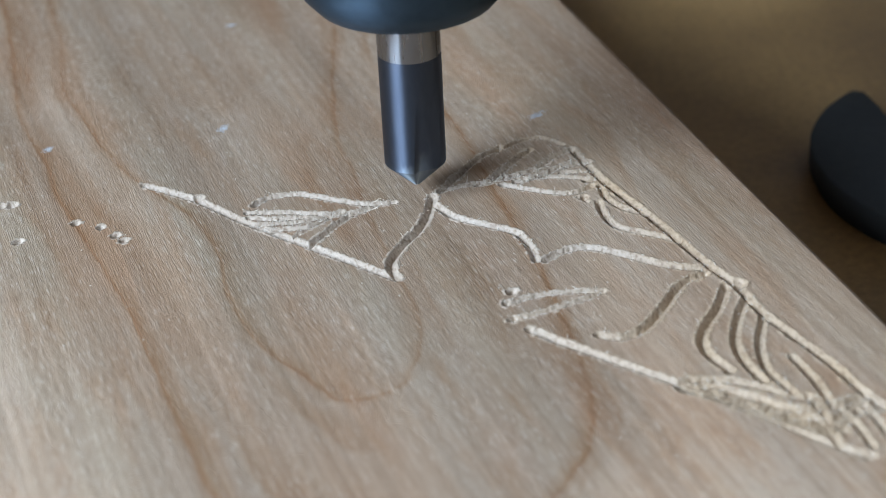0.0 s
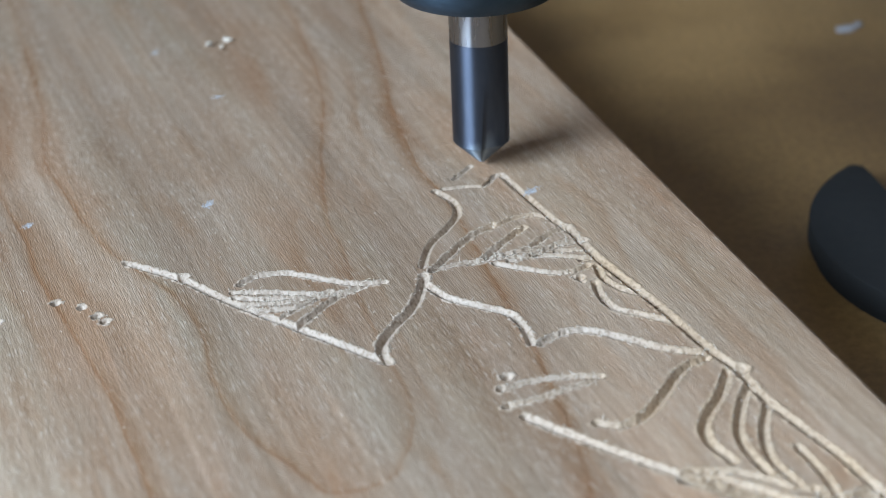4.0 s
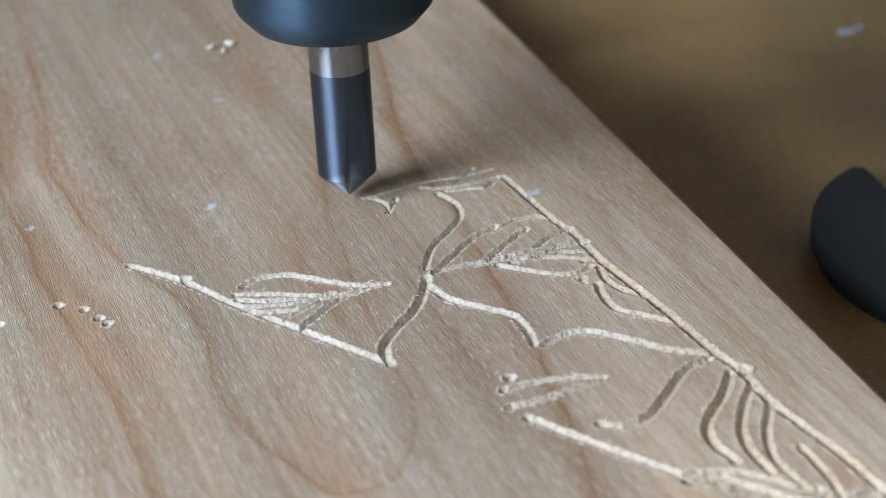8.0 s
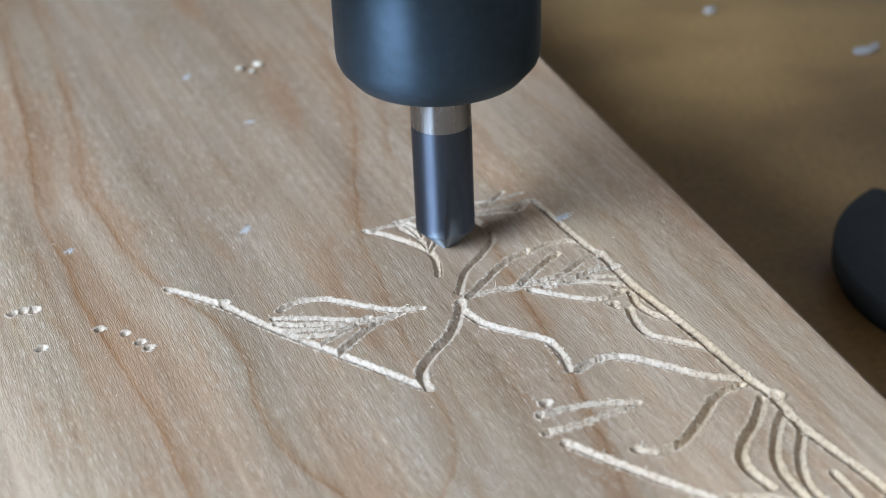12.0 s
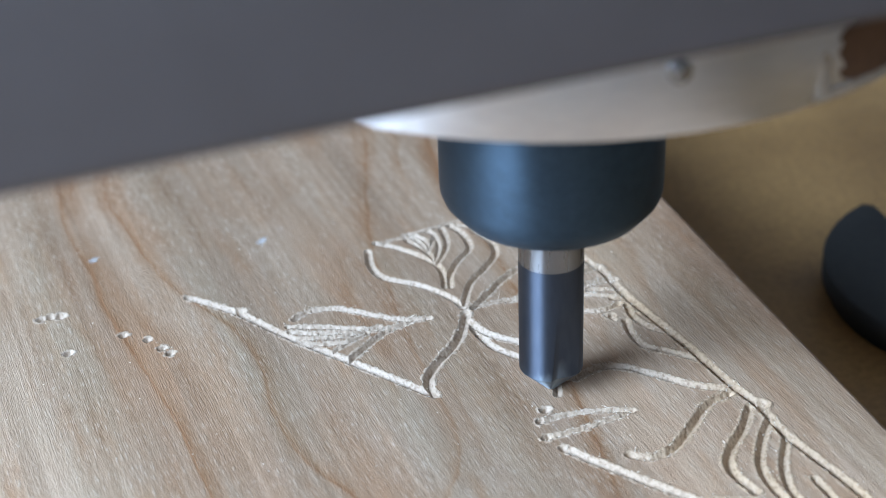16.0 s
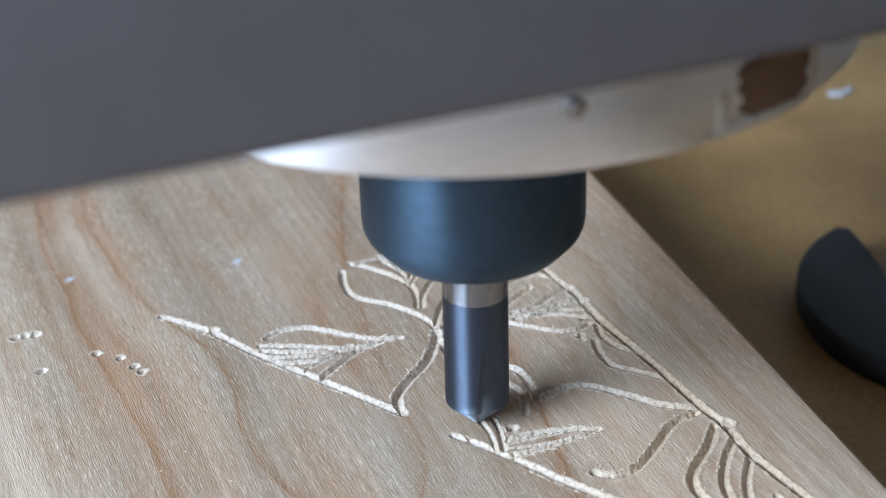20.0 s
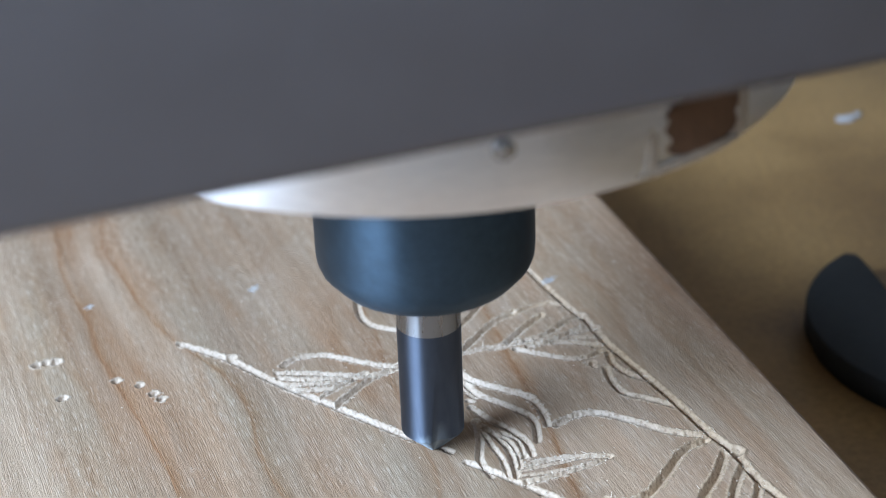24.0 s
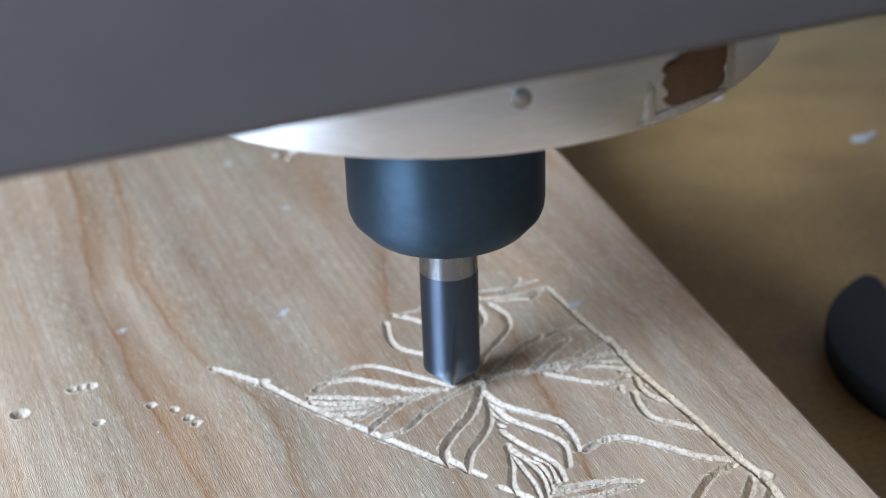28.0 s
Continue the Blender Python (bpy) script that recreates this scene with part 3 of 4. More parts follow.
groove(CUTS, [(41.8, 123.1), (42.2, 126.2), (42.0, 129.2), (41.9, 132.5)], 0.50, 0.50, 19.75, 20.15)
groove(CUTS, [(42.3, 136.3), (43.3, 133.5), (44.8, 130.7), (45.5, 128.7), (45.5, 127.2), (45.3, 125.9)], 0.60, 0.55, 20.50, 21.10)
groove(CUTS, [(42.6, 131.1), (43.8, 129.6), (44.0, 126.8), (43.6, 124.5)], 0.45, 0.45, 21.20, 21.70)
groove(CUTS, [(43.8, 130.6), (44.8, 128.9), (44.5, 126.2)], 0.45, 0.45, 21.80, 22.20)
groove(CUTS, [(40.3, 123.9), (40.1, 127.0), (41.3, 130.5), (42.0, 133.7)], 0.60, 0.55, 22.35, 22.75)
groove(CUTS, [(42.4, 137.6), (42.8, 137.3)], 0.50, 0.50, 22.95, 23.05)
groove(CUTS, [(42.7, 142.7), (42.6, 140.1), (43.4, 137.9)], 0.60, 0.50, 23.05, 23.40)
groove(CUTS, [(35.4, 133.4), (36.6, 131.1), (37.8, 129.3)], 0.62, 0.50, 23.70, 24.10)
groove(CUTS, [(36.6, 130.8), (38.0, 133.9), (40.7, 137.0), (42.2, 139.9), (43.0, 143.1)], 0.66, 0.58, 24.10, 25.00)
groove(CUTS, [(29.7, 140.0), (32.6, 140.3), (35.6, 142.7), (38.8, 144.7), (43.0, 146.5)], 0.62, 0.55, 25.45, 26.45)
groove(CUTS, [(27.9, 153.4), (30.3, 154.4), (32.9, 154.0), (36.1, 151.0), (40.0, 146.8)], 0.55, 0.45, 27.05, 28.00)


def lattice_noise(shape, cell, seed):
    """Smooth random field, one knot every cell samples."""
    rng = np.random.RandomState(seed)
    ny, nx = shape
    cy, cx = cell if isinstance(cell, tuple) else (cell, cell)
    knots = rng.rand(int(ny / cy) + 3, int(nx / cx) + 3)
    y, x = np.arange(ny) / cy, np.arange(nx) / cx
    iy, ix = y.astype(int), x.astype(int)
    fy, fx = y - iy, x - ix
    fy, fx = (fy * fy * (3 - 2 * fy))[:, None], (fx * fx * (3 - 2 * fx))[None]
    k = lambda a, b: knots[np.ix_(iy + a, ix + b)]
    return (k(0, 0) * (1 - fy) * (1 - fx) + k(1, 0) * fy * (1 - fx) + k(0, 1) * (1 - fy) * fx + k(1, 1) * fy * fx) * 2 - 1


NX, NY = int(round((X1 - X0) / STEP)) + 1, int(round((Y1 - Y0) / STEP)) + 1
gx, gy = X0 + STEP * np.arange(NX), Y0 + STEP * np.arange(NY)
ragged = 0.04 * lattice_noise((NY, NX), 5.5, 1) + 0.04 * lattice_noise((NY, NX), 2.1, 2)
rough = 0.045 * lattice_noise((NY, NX), 1.9, 3) + 0.035 * lattice_noise((NY, NX), 6, 4)
torn = lattice_noise((NY, NX), (5, 1.8), 6) + 0.5 * lattice_noise((NY, NX), (9, 3.2), 7)
chunk = lattice_noise((NY, NX), 7, 8) + 0.7 * lattice_noise((NY, NX), 3.5, 9)
burr = np.clip(lattice_noise((NY, NX), 3.0, 5), 0, 1)


def carve(relief, line, half, depth, lips):
    """Lower the relief along one groove. Returns the patch, the distance to the line and the place along it."""
    reach = half + 0.7
    i0, i1 = np.searchsorted(gx, line[:, 0].min() - reach), np.searchsorted(gx, line[:, 0].max() + reach)
    j0, j1 = np.searchsorted(gy, line[:, 1].min() - reach), np.searchsorted(gy, line[:, 1].max() + reach)
    box = np.s_[j0:j1, i0:i1]
    x, y = np.meshgrid(gx[i0:i1], gy[j0:j1])
    dist, along, cross, run = np.full(x.shape, 99.0), np.zeros(x.shape), np.zeros(x.shape), 0.0
    for a, b in zip(line, line[1:]):
        d = b - a
        length = max(float(np.hypot(*d)), 1e-6)
        s = np.clip(((x - a[0]) * d[0] + (y - a[1]) * d[1]) / length ** 2, 0, 1)
        r = np.hypot(x - a[0] - s * d[0], y - a[1] - s * d[1])
        near = r < dist
        dist, along = np.where(near, r, dist), np.where(near, run + s * length, along)
        cross = np.where(near, abs(d[0]) / length, cross)
        run += length
    edge = half - 0.16 + ragged[box] * (0.45 + 0.55 * cross)
    inside = np.clip(1 - dist / edge, 0, 1)
    low = -np.minimum(1.5 * depth, 1.12 * edge * inside) + rough[box] * (0.2 + 0.8 * cross ** 2) * (inside > 0) * np.minimum(1, 4 * inside)
    low = low + (inside > 0) * np.minimum(1, 5 * inside) * cross ** 3 * 0.10 * torn[box]
    if depth <= 0.30 and len(line) > 4:
        low = low + 0.15 * chunk[box] * np.minimum(1, 3 * inside)
    low = np.where(inside > 0, np.minimum(low, -0.012), 0.0)
    if lips:
        lip = np.clip(1 - np.abs(dist - edge - 0.13) / 0.17, 0, 1) * (0.02 + burr[box] * 0.15)
        relief[box] = np.where((inside > 0) | (relief[box] < 0), relief[box], np.maximum(relief[box], lip))
    relief[box] = np.where(inside > 0, np.minimum(low, np.where(relief[box] > 0, 0, relief[box])), relief[box])
    return box, dist - edge, along, run


before = np.zeros((NY, NX))
for line, half, depth, start, end in OLD:
    carve(before, line, half, depth, True)
after = before.copy()
WHEN, PIECE = np.full((NY, NX), 99.0), np.full((NY, NX), -1)
PIECE_TIMES, LENGTH = [], 1.4
for line, half, depth, start, end in CUTS:
    box, past, along, run = carve(after, line, half, depth, False)
    count = max(1, int(round(run / LENGTH)))
    step = np.clip((along / run * count).astype(int), 0, count - 1)
    when = start + (end - start) * (step + 0.5) / count
    take = (past < STEP * 1.5) & (when < WHEN[box])
    WHEN[box] = np.where(take, when, WHEN[box])
    PIECE[box] = np.where(take, len(PIECE_TIMES) + step, PIECE[box])
    PIECE_TIMES += [start + (end - start) * (k + 0.5) / count for k in range(count)]


def grid_mesh(name, verts, quads, mats, index=None, smooth=True):
    me = bpy.data.meshes.new(name)
    me.vertices.add(len(verts))
    me.vertices.foreach_set("co", np.asarray(verts, np.float32).ravel())
    me.loops.add(len(quads) * 4)
    me.loops.foreach_set("vertex_index", np.asarray(quads, np.int32).ravel())
    me.polygons.add(len(quads))
    me.polygons.foreach_set("loop_start", np.arange(len(quads), dtype=np.int32) * 4)
    for m in mats:
        me.materials.append(m)
    if index is not None:
        me.polygons.foreach_set("material_index", np.asarray(index, np.int32))
    me.update(calc_edges=True)
    me.validate()
    if smooth:
        me.polygons.foreach_set("use_smooth", np.asarray(index, np.int32) == 1)
    return me


def corner_max(field):
    return np.maximum.reduce([field[:-1, :-1], field[1:, :-1], field[:-1, 1:], field[1:, 1:]])


def corner_min(field):
    return np.minimum.reduce([field[:-1, :-1], field[1:, :-1], field[:-1, 1:], field[1:, 1:]])


def build_board():
    px, py = np.meshgrid(gx, gy)
    verts = np.stack([px, py, after], -1).reshape(-1, 3) * MM
    n = np.arange(NX * NY).reshape(NY, NX)
    quads = np.stack([n[:-1, :-1], n[:-1, 1:], n[1:, 1:], n[1:, :-1]], -1).reshape(-1, 4)
    cut = (corner_min(after) < -0.008) | (corner_max(after) > 0.03)
    index = np.where(cut, 1, 0).ravel()
    # the plain rest of the board, its softened edge and its sides
    W, S, N, lowest, base = -235.0, -70.0, 430.0, BENCH_TOP, len(verts)
    xs, ys = [W, X0, X1, EDGE_X - 0.45], [S, Y0, Y1, N]
    extra = [(x, y, 0.0) for y in ys for x in xs]
    rest = [[base + 4 * j + i, base + 4 * j + i + 1, base + 4 * j + i + 5, base + 4 * j + i + 4] for j in range(3) for i in range(3) if (i, j) != (1, 1)]
    rest_index = [0] * len(rest)
    b = base + len(extra)
    for k, (x, z) in enumerate(((EDGE_X - 0.45, 0.0), (EDGE_X - 0.13, -0.12), (EDGE_X, -0.45), (EDGE_X, lowest), (W, lowest), (W, 0.0))):
        extra += [(x, S, z), (x, N, z)]
        if k:
            rest.append([b + 2 * k - 2, b + 2 * k, b + 2 * k + 1, b + 2 * k - 1])
            rest_index.append(0 if k < 3 else 2)
    b = base + len(extra)
    for y in (S, N):
        extra += [(W, y, 0.0), (EDGE_X - 0.45, y, 0.0), (EDGE_X, y, lowest), (W, y, lowest)]
    rest += [[b, b + 3, b + 2, b + 1], [b + 4, b + 5, b + 6, b + 7]]
    rest_index += [2, 2]
    verts = np.concatenate([verts, np.array(extra) * MM])
    me = grid_mesh("plywood_board", verts, np.concatenate([quads, np.array(rest)]), (VENEER, CUT, PLY_EDGE), np.concatenate([index, rest_index]))
    me.set_sharp_from_angle(angle=radians(50))
    board = new("plywood_board", me)
    board.matrix_basis = pose(0, 0, 0, 0, 0, ANGLE)
    return tagged(board, "reddish-brown plywood board with a half-carved leaf ornament", "board")


board = build_board()


def waste_pieces():
    """The wood that the cutter takes out during the clip, in short pieces; each leaves as the cutter passes."""
    cell_cut = (corner_min(after - before) < -0.004)
    owner = np.maximum.reduce([PIECE[:-1, :-1], PIECE[1:, :-1], PIECE[:-1, 1:], PIECE[1:, 1:]])
    pieces = []
    for k, when in enumerate(PIECE_TIMES):
        jj, ii = np.nonzero(cell_cut & (owner == k))
        if not len(jj):
            continue
        corners = np.stack([np.stack([jj, ii], -1), np.stack([jj, ii + 1], -1), np.stack([jj + 1, ii + 1], -1), np.stack([jj + 1, ii], -1)], 1)
        flat = corners[..., 0] * NX + corners[..., 1]
        ids, quads = np.unique(flat, return_inverse=True)
        quads = quads.reshape(-1, 4)
        vj, vi = ids // NX, ids % NX
        top = np.stack([gx[vi], gy[vj], before[vj, vi] + 0.006], -1)
        low = np.stack([gx[vi], gy[vj], np.minimum(after[vj, vi], before[vj, vi]) - 0.002], -1)
        n = len(ids)
        edges = {}
        for q in quads.tolist():
            for a, b in zip(q, q[1:] + q[:1]):
                if (b, a) in edges:
                    del edges[(b, a)]
                else:
                    edges[(a, b)] = 1
        sides = [[b, a, a + n, b + n] for a, b in edges]
        faces = np.concatenate([quads, quads[:, ::-1] + n, np.array(sides)])
        cutting = (corner_min(before)[jj, ii] < -0.008) | (corner_max(before)[jj, ii] > 0.03)
        index = np.concatenate([np.where(cutting, 1, 0), np.ones(len(quads) + len(sides), int)])
        me = grid_mesh("waste_wood", np.concatenate([top, low]) * MM, faces, (VENEER, CUT), index)
        me.set_sharp_from_angle(angle=radians(40))
        ob = new("waste_wood", me)
        ob.parent = board
        pieces.append((ob, when))
    return pieces


WASTE = waste_pieces()


# ---- the router: mount, motor, collet nut and cutter ----
def build_router():
    r = tagged(new("router_spindle"), "router spindle with black collet nut and V-shaped cutter", "router")
    motor = part("motor_housing", lathe(((0, 43.5), (9, 43.5), (30.8, 43.2), (32.8, 43.6), (33.8, 44.7), (34.1, 46.3), (34.1, 48.7), (33.9, 49.2), (33.9, 118), (32, 120), (0, 120))), ALU, r, "bright turned aluminium housing")
    for deg in (-78, -18):
        a = radians(deg)
        part("screw", lathe(((0, -0.3), (0.9, -0.3), (0.9, 0.15), (0.5, 0.32), (0, 0.35)), 20), STEEL, motor).matrix_basis = pose(33.9 * MM * math.cos(a), 33.9 * MM * math.sin(a), 49.0 * MM, 0, 90, deg)
    for name, mat, deg, height, wide, tall, seed in (("vent", DUST, -49, 47.6, 4.6, 2.6, 3), ("dust_cake", CAKE, -50.5, 44.9, 5.6, 0.5, 5), ("dust_cake", CAKE, -41.0, 47.2, 0.8, 2.5, 8), ("dust_cake", CAKE, -58.0, 46.4, 0.7, 2.0, 11)):
        bm = bmesh.new()
        bmesh.ops.create_icosphere(bm, subdivisions=4, radius=1)
        for v in bm.verts:
            c = v.co
            square = max(abs(c.x), abs(c.y), abs(c.z)) ** -0.3
            f = square * (0.92 + 0.22 * noise.noise(c * 2.2 + Vector((seed, 0, 0))) + 0.08 * noise.noise(c * 7))
            across, up, out = c.y * f * wide, c.z * f * tall, c.x * f * 0.22
            turn = radians(deg) + across / 33
            v.co = Vector(((34.0 + out) * math.cos(turn), (34.0 + out) * math.sin(turn), height + up)) * MM
        part(name, bm, mat, motor, "vent slot clogged with brown dust" if name == "vent" else "")
    part("collet_nut", lathe(((3.3, 20.9), (8.4, 20.9), (8.85, 21.1), (10.15, 22.6), (10.42, 23.3), (10.5, 24.2), (10.5, 32.6), (10.3, 32.9), (10.3, 33.3), (10.5, 33.6), (10.5, 41.5), (9.6, 42.5), (9.6, 43.6)), 96), NUT, r, "smooth black collet nut")
    bit = part("cutter", lathe(((0, 42), (3.175, 42), (3.175, 15.3)), 64), STEEL, r, "steel shank of the cutter")
    head = bmesh.new()
    steps, rings = 220, []
    for z in (15.3, 13.0, *np.arange(12.0, 3.6, -0.25), 3.4, 3.1, 2.8, 2.4, 2.0, 1.6, 1.2, 0.8, 0.5, 0.25):
        ring = []
        deep = max(0.0, min(1.0, (11.5 - z) / 7.0)) ** 1.3
        for k in range(steps):
            a = math.tau * k / steps
            rad = min(3.175, z + 0.08)
            for flute in (-1.45, -1.45 + math.pi):
                off = (a - flute - 0.25 * (z / 12) + math.pi) % math.tau - math.pi
                rise = max(0.0, 1 - (off / 0.75) ** 2) if off > 0 else max(0.0, 1 - (off / 0.20) ** 2)
                rad *= 1 - 0.15 * deep * rise
            ring.append(head.verts.new((rad * math.cos(a) * MM, rad * math.sin(a) * MM, z * MM)))
        rings.append(ring)
    for a, b in zip(rings, rings[1:]):
        for k in range(steps):
            head.faces.new((a[k], b[k], b[(k + 1) % steps], a[(k + 1) % steps]))
    head.faces.new(rings[-1])
    bmesh.ops.recalc_face_normals(head, faces=head.faces)
    part("cutting_head", head, CARBIDE, bit, "dark violet coated carbide V-point")
    plate = part("mount_plate", block(-64, 66, -44, -36.5, 54.8, 83, 1.2, 3), PLATE, r, "wide grey mounting plate")
    plate.matrix_basis = pose(0, 0, 0, 0, 0, 22.5)
    return r


router = build_router()


# ---- the clamp beside the board, crumbs and shavings ----
def build_foot():
    """A rubber foot shaped like a slice of a disc: one edge an arc, the other straight."""
    foot = tagged(new("rubber_foot"), "black D-shaped rubber foot lying on the workbench", "foot", "rubber feet on the bench")
    foot.matrix_basis = pose(63.4 * MM, 182.5 * MM, BENCH_TOP * MM)
    chord = lambda y: -12.2 + 0.146 * (17.1 - y)

    def slab(shrink, z0, z1, soft):
        r = 22.4 - shrink
        arc = [(r * math.cos(radians(a)), r * math.sin(radians(a))) for a in np.linspace(120, 258, 48)]
        arc = [(x, y) for x, y in arc if x < chord(y) - shrink - 1.7]
        top, low = arc[0][1], arc[-1][1]
        straight = [(chord(y) - shrink - 0.5 * (abs(2 * (y - low) / (top - low) - 1) ** 6) * 1.3, y) for y in np.linspace(low + 0.5, top - 0.5, 24)]
        bm = bmesh.new()
        rings = []
        for inset, z in ((0, z0), (0, z1 - soft), (soft * 0.3, z1 - soft * 0.3), (soft, z1)):
            mid = Vector((-16.0, 2.0))
            ring = []
            for q in arc + straight:
                d = Vector(q) - mid
                ring.append(bm.verts.new((*((mid + d * (1 - inset / d.length)) * MM), z * MM)))
            rings.append(ring)
        for a, b in zip(rings, rings[1:]):
            for k in range(len(a)):
                bm.faces.new((a[k], a[(k + 1) % len(a)], b[(k + 1) % len(a)], b[k]))
        bm.faces.new(rings[-1])
        bm.faces.new(rings[0][::-1])
        bmesh.ops.recalc_face_normals(bm, faces=bm.faces)
        return bm

    part("base", slab(0.7, 0.0, 1.5, 0.1), RUBBER, foot)
    part("pad", slab(0.0, 1.45, 4.4, 0.5), RUBBER, foot)
    return foot


first_foot = build_foot()
copy_thing(first_foot, pose(96.3 * MM, 327.3 * MM, BENCH_TOP * MM, 0, 0, 6))


def sliver(verts, faces, base, way, length, width, lift):
    """A thin tapered wood fibre that rises from its base."""
    side = Vector((-way[1], way[0], 0)) * width
    up = Vector((0, 0, width))
    root, tip = Vector(base), Vector(base) + Vector((way[0], way[1], 0)) * length + Vector((0, 0, lift))
    mid = root.lerp(tip, 0.55) + Vector((0, 0, abs(lift) * 0.25))
    n = len(verts)
    verts += [root - side, root + side, root + up, mid - side * 0.7, mid + side * 0.7, mid + up * 0.8, tip]
    for k in range(3):
        j = (k + 1) % 3
        faces += [(n + k, n + j, n + 3 + j, n + 3 + k), (n + 3 + k, n + 3 + j, n + 6)]


def fibres():
    """Torn fibres along the lips of the grooves."""
    rng = random.Random(5)
    verts, faces = [], []
    for lines, fresh in ((OLD, False), (CUTS, True)):
        for line, half, depth, start, end in lines:
            for a, b in zip(line, line[1:]):
                d = b - a
                length = float(np.hypot(*d))
                if length < 1e-4:
                    continue
                cross = abs(d[0]) / length
                for _ in range(int(length * (1.0 + 6.0 * cross ** 3) * (0.4 if fresh else 1.0) + rng.random())):
                    q, edge = a + d * rng.random(), rng.choice((-1, 1))
                    out = np.array((-d[1], d[0])) / length * edge
                    reach = half - 0.12 + rng.uniform(*((-0.04, 0.07) if not fresh else (-0.14, -0.06)))
                    x, y = q + out * reach
                    turn = rng.gauss(0, 0.7) + (0 if rng.random() < 0.5 else math.pi)
                    grain = Vector((math.sin(turn), math.cos(turn)))
                    size = rng.uniform(0.1, 0.32) if rng.random() < 0.94 else rng.uniform(0.4, 0.9)
                    if fresh:
                        way = (Vector((-out[0], -out[1])) * 0.7 + grain * 0.5).normalized()
                        sliver(verts, faces, (x, y, rng.uniform(-0.2, -0.08)), way, min(size, 0.24), rng.uniform(0.03, 0.06), rng.uniform(-0.02, 0.03))
                    else:
                        sliver(verts, faces, (x, y, rng.uniform(-0.06, 0.02)), grain, size, rng.uniform(0.025, 0.055), size * rng.uniform(0.0, 0.75))
    me = bpy.data.meshes.new("wood_fibres")
    me.from_pydata([v * MM for v in verts], [], faces)
    me.materials.append(PALE)
    ob = new("wood_fibres", me)
    ob.matrix_basis = pose(0, 0, 0, 0, 0, ANGLE)
    tagged(ob, "pale torn wood fibres along the carved grooves", "wood fibre", kind="stuff")


fibres()


def crumb_mesh(name, seed, size, flat, mat):
    """An irregular crumb or flake, resting on z = 0."""
    rng = random.Random(seed)
    bm = bmesh.new()
    bmesh.ops.create_icosphere(bm, subdivisions=2, radius=1)
    for v in bm.verts:
        f = 0.75 + 0.5 * noise.noise(v.co * 1.7 + Vector((seed, 0, 0)))
        v.co = Vector((v.co.x * f * size, v.co.y * f * size * 0.6, (v.co.z * f + 0.7) * size * flat)) * MM
    return mesh_object(name, bm, mat)


def smudge_mesh(name, seed, size):
    """A loose smear of fine dust grains, densest in the middle, resting on z = 0."""
    rng = random.Random(seed)
    bm = bmesh.new()
    for _ in range(int(130 * size * size)):
        r = rng.uniform(0.03, 0.075)
        at = Matrix.Translation((rng.gauss(0, 0.48) * size * MM, rng.gauss(0, 0.26) * size * MM, r * 0.3 * MM))
        bmesh.ops.create_icosphere(bm, subdivisions=1, radius=r * MM, matrix=at @ Matrix.Diagonal((1.3, 1, 0.4, 1)))
    return mesh_object(name, bm, FLECK)


def crumbs():
    chip = tagged(new("torn_chip"), "pale torn splinters standing on the board", "wood chip")
    chip.matrix_basis = pose(-32.3 * MM, 213.7 * MM, 0, 0, 0, ANGLE)
    for x, y, turn, size in ((-1.1, 0.5, 30, 0.9), (1.5, 1.0, -50, 0.9), (0.3, -0.9, 80, 0.7)):
        one = crumb_mesh("splinter", int(turn) + 60, size, 0.5, PALE)
        one.parent = chip
        one.matrix_basis = pose(x * MM, y * MM, 0, 0, 0, turn)
    for x, y, turn, size in ((-28.5, 169.2, 65, 1.0), (-47.6, 165.8, 75, 0.8), (6.8, 169.5, 40, 1.2), (-30.5, 197.5, 20, 0.8), (-40.5, 212.2, 60, 0.9)):
        one = tagged(smudge_mesh("dust_fleck", int(turn), size), "whitish dust fleck on the plywood board", "dust fleck", "dust flecks on the board")
        one.matrix_basis = pose(x * MM, y * MM, 0, 0, 0, turn)
    for x, y, turn, size in ((60.2, 253.5, 10, 2.0), (62.6, 255.4, 60, 1.3), (38.7, 273.2, 30, 1.3)):
        one = tagged(crumb_mesh("shaving", int(turn), size, 0.35, FLECK), "pale wood shaving lying on the workbench", "wood chip", "shavings on the bench")
        one.matrix_basis = pose(x * MM, y * MM, BENCH_TOP * MM, 0, 0, turn)
    rng = random.Random(11)
    bm = bmesh.new()
    spots = [(rng.uniform(-35, EDGE_X - 2), rng.uniform(95, 235)) for _ in range(420)]
    for line, half, depth, start, end in OLD:
        for q in line[::2]:
            if rng.random() < 0.8:
                spots.append((q[0] + rng.gauss(0, 1.1), q[1] + rng.gauss(0, 1.1)))
    for x, y in spots:
        r = rng.uniform(0.03, 0.085)
        bmesh.ops.create_icosphere(bm, subdivisions=1, radius=r * MM, matrix=Matrix.Translation((x * MM, y * MM, r * 0.5 * MM)) @ Matrix.Diagonal((1, rng.uniform(0.6, 1.6), 0.6, 1)))
    dust = mesh_object("sawdust", bm, PALE)
    dust.matrix_basis = pose(0, 0, 0, 0, 0, ANGLE)
    tagged(dust, "fine pale sawdust scattered over the board", "sawdust", kind="stuff")


crumbs()


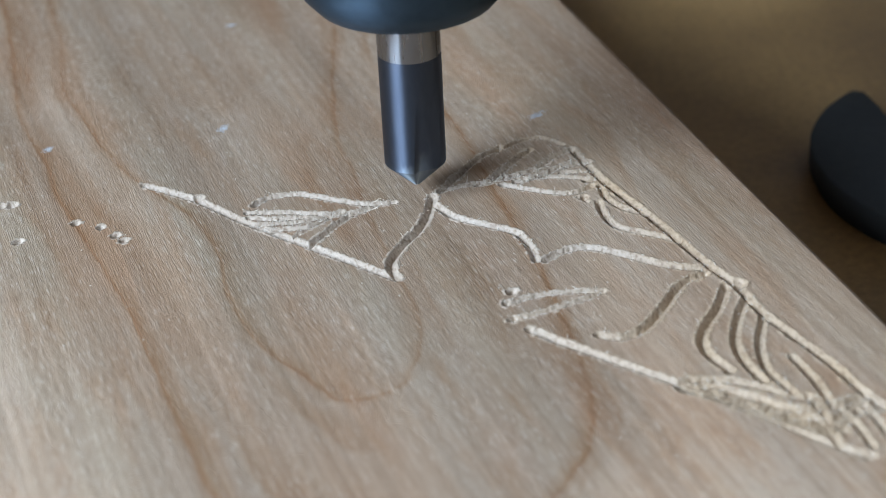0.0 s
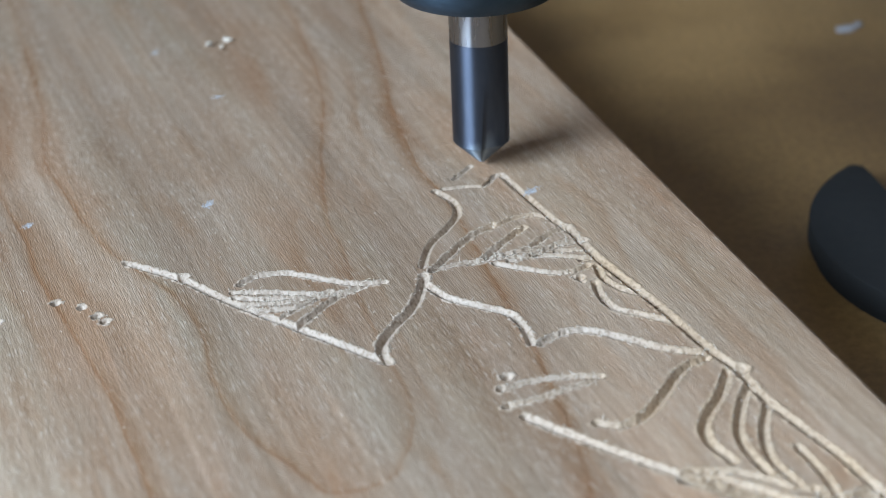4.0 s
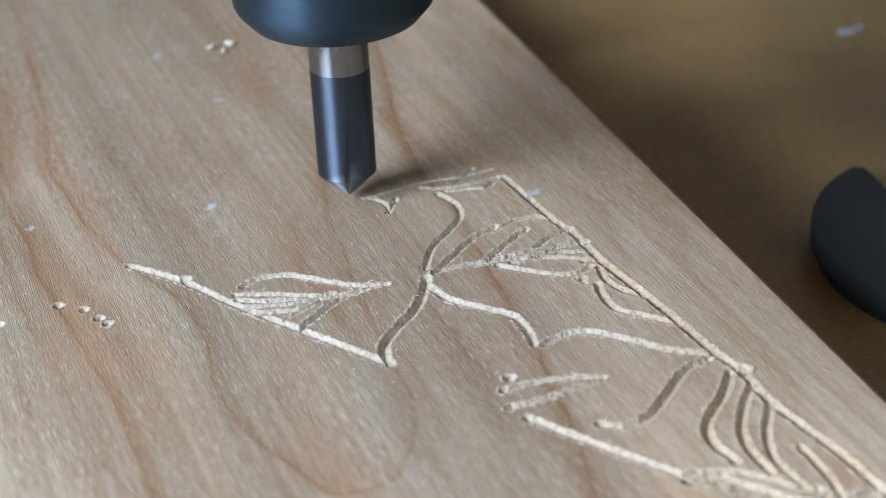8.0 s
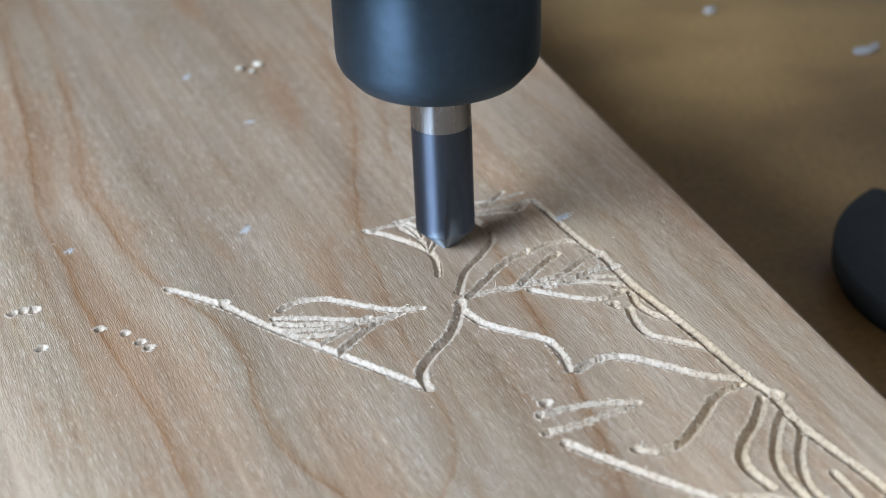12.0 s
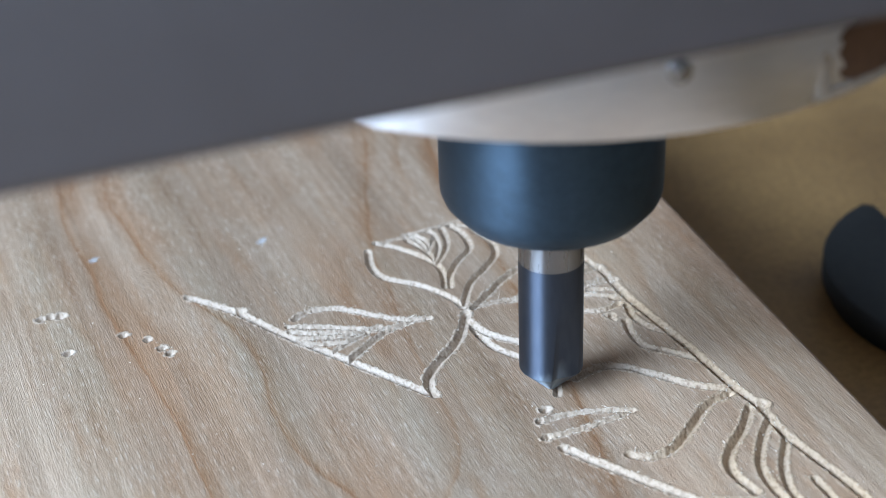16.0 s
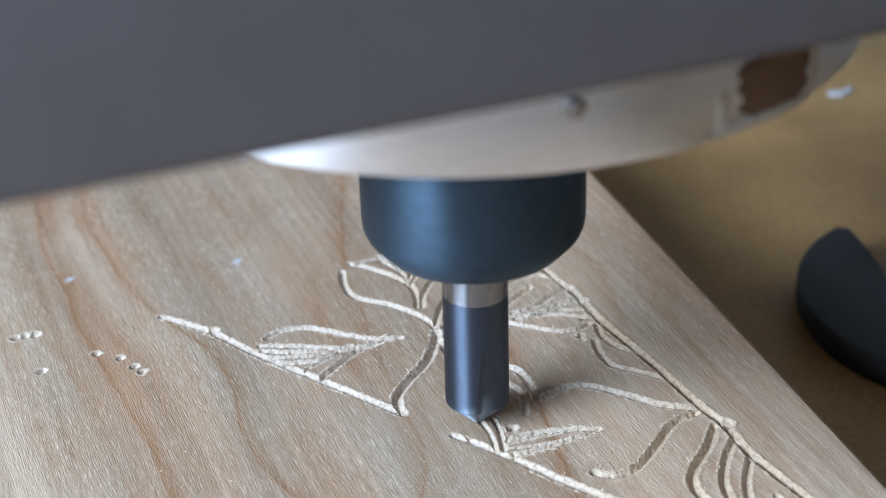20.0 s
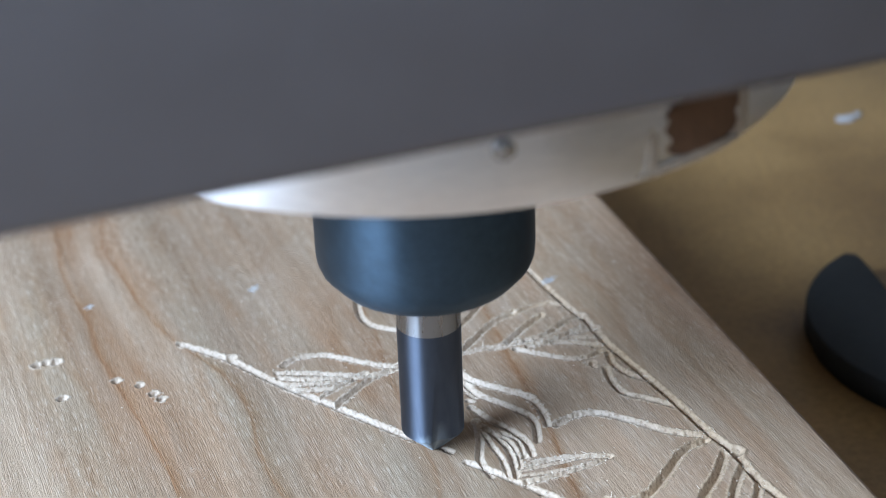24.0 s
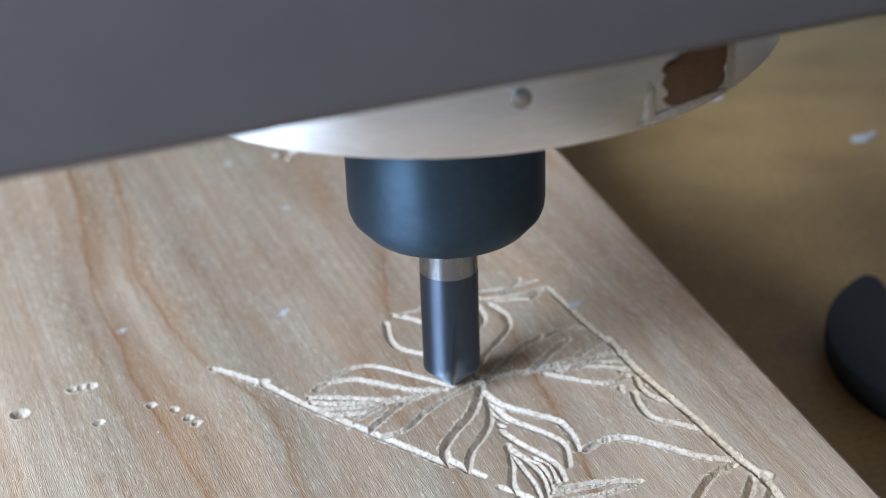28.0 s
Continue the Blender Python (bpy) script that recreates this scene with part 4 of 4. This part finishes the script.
def motions():
    tool = [
        (0.00, -6.42, 153.10, 0.90),
        (0.20, -5.37, 154.76, -0.50),
        (0.40, -5.21, 157.58, -0.50),
        (0.60, -4.22, 160.52, -0.50),
        (0.80, -2.79, 162.93, -0.50),
        (1.00, -1.64, 166.05, -0.50),
        (1.20, -2.38, 169.00, -0.50),
        (1.40, -3.53, 169.25, 1.00),
        (1.60, -2.23, 169.64, 0.80),
        (1.80, -0.46, 172.26, -0.40),
        (2.00, 2.48, 173.12, -0.40),
        (2.20, 4.52, 174.91, -0.40),
        (2.40, 5.73, 171.22, -0.50),
        (2.60, 7.10, 168.20, -0.50),
        (2.80, 9.11, 165.38, -0.50),
        (3.00, 9.00, 164.26, -0.50),
        (3.20, 5.88, 169.87, 1.00),
        (3.40, 1.19, 176.50, 1.50),
        (3.60, 1.54, 177.40, -0.30),
        (3.80, 1.42, 178.46, 1.00),
        (4.00, 1.62, 176.33, 0.30),
        (4.20, 3.20, 174.92, -0.30),
        (4.50, -1.57, 174.87, 0.50),
        (5.60, -11.43, 170.48, -0.40),
        (6.10, -8.99, 167.40, -0.40),
        (6.50, 1.07, 176.76, -0.30),
        (6.70, -0.70, 174.17, -0.40),
        (6.90, -3.11, 173.81, -0.40),
        (7.00, -5.16, 172.61, -0.40),
        (7.10, -4.64, 174.01, -0.40),
        (7.30, -11.40, 171.17, 0.80),
        (7.50, -11.32, 169.94, -0.30),
        (7.70, -9.57, 169.34, -0.40),
        (7.90, -10.55, 169.04, 0.50),
        (8.00, -13.33, 169.86, 0.50),
        (8.30, -12.03, 170.20, -0.40),
        (8.50, -9.21, 168.18, -0.40),
        (8.70, -9.60, 166.14, -0.40),
        (8.90, -8.74, 165.44, -0.40),
        (9.00, -8.23, 164.19, -0.40),
        (9.10, -7.98, 163.76, -0.40),
        (9.30, -7.85, 168.03, -0.40),
        (9.50, -7.05, 170.63, -0.40),
        (9.70, -7.05, 171.83, 0.80),
        (9.90, -9.21, 171.35, 1.00),
        (10.00, -14.07, 169.36, 0.60),
        (10.10, -14.18, 170.42, 0.60),
        (10.30, -13.59, 169.88, -0.40),
        (10.50, -11.41, 167.83, -0.50),
        (10.70, -8.56, 163.74, -0.50),
        (10.90, -7.08, 162.91, -0.50),
        (11.00, -7.85, 162.29, -0.50),
        (11.30, -8.39, 161.96, -0.50),
        (11.50, -7.00, 161.56, -0.50),
        (11.70, -5.76, 160.76, -0.50),
        (11.90, -5.47, 162.72, -0.50),
        (12.00, -6.23, 164.08, -0.50),
        (12.10, -4.09, 165.24, -0.50),
        (12.30, -3.26, 167.60, -0.50),
        (12.50, -5.46, 171.82, -0.50),
        (12.70, -6.00, 172.66, 1.00),
        (12.90, -14.80, 167.41, 0.80),
        (13.00, -15.66, 166.58, 0.10),
        (13.10, -15.78, 167.43, -0.40),
        (13.30, -15.55, 164.13, -0.50),
        (13.50, -13.30, 160.39, -0.50),
        (14.10, -5.19, 154.09, -0.50),
        (14.60, -4.56, 149.08, 1.00),
        (15.50, 1.04, 143.30, -0.50),
        (15.70, 3.87, 142.28, -0.50),
        (15.90, 3.35, 136.85, -0.50),
        (16.00, 3.52, 137.60, -0.30),
        (16.10, 3.48, 138.62, -0.30),
        (16.30, -0.59, 139.42, 0.30),
        (16.60, -1.21, 138.67, -0.50),
        (17.00, 1.23, 136.01, -0.50),
        (17.40, 1.77, 132.83, -0.30),
        (17.70, 1.87, 130.63, -0.50),
        (18.00, 4.34, 127.56, -0.50),
        (18.30, 0.36, 130.24, 0.20),
        (18.60, 3.68, 131.70, -0.40),
        (18.90, 7.48, 132.58, -0.40),
        (19.00, 8.38, 133.67, -0.30),
        (19.20, 3.09, 133.70, -0.30),
        (19.50, -1.33, 132.08, -0.30),
        (19.70, 1.00, 130.81, -0.50),
        (19.90, 1.12, 134.24, -0.50),
        (20.00, -0.62, 135.47, -0.50),
        (20.30, -1.76, 142.08, 0.50),
        (20.50, -1.66, 140.95, -0.40),
        (20.80, 1.12, 139.10, -0.50),
        (21.10, 3.48, 134.43, -0.50),
        (21.30, -0.27, 138.15, -0.30),
        (21.70, 2.36, 132.54, -0.50),
        (21.80, 0.59, 137.23, 0.40),
        (22.20, 2.68, 134.46, -0.50),
        (22.35, -1.06, 130.25, 0.30),
        (22.50, -1.94, 134.78, -0.50),
        (22.70, -1.10, 139.00, -0.50),
        (22.90, -1.03, 138.55, -0.50),
        (23.00, -2.11, 143.35, -0.50),
        (23.10, -2.59, 147.54, -0.50),
        (23.30, -2.31, 145.64, -0.50),
        (23.50, -4.73, 143.11, 0.80),
        (23.70, -8.90, 139.02, -0.20),
        (23.90, -8.61, 137.86, -0.50),
        (24.00, -6.48, 135.58, -0.50),
        (24.10, -5.74, 135.76, -0.50),
        (24.30, -5.79, 140.08, -0.50),
        (24.50, -5.22, 142.54, -0.50),
        (24.70, -3.72, 144.68, -0.50),
        (25.00, -4.49, 149.81, -0.40),
        (25.10, -5.03, 150.64, 0.60),
        (25.30, -13.81, 142.24, 2.00),
        (25.50, -14.43, 141.95, -0.40),
        (25.70, -11.49, 144.39, -0.50),
        (25.90, -10.69, 147.25, -0.50),
        (26.00, -10.39, 148.08, -0.50),
        (26.10, -10.15, 149.44, -0.50),
        (26.30, -7.16, 151.98, -0.50),
        (26.50, -5.66, 153.68, -0.40),
        (26.70, -11.87, 153.44, 1.50),
        (26.90, -21.09, 155.14, 2.20),
        (27.00, -21.08, 153.95, 0.60),
        (27.10, -21.32, 156.07, -0.20),
        (27.30, -18.05, 157.11, -0.40),
        (27.50, -14.93, 156.27, -0.40),
        (27.70, -12.87, 155.17, -0.40),
        (27.90, -9.87, 154.04, -0.40),
        (28.00, -7.96, 152.52, -0.40),
    ]
    walk(router, [(t, pose(x * MM, y * MM, z * MM)) for t, x, y, z in tool])
    for ob, when in WASTE:
        gone = pose(0, 0, -4 * MM)
        walk(ob, [(0.0, pose(0, 0, 0)), (max(0.05, when - 0.07), pose(0, 0, 0)), (when, gone), (28.0, gone)])


motions()
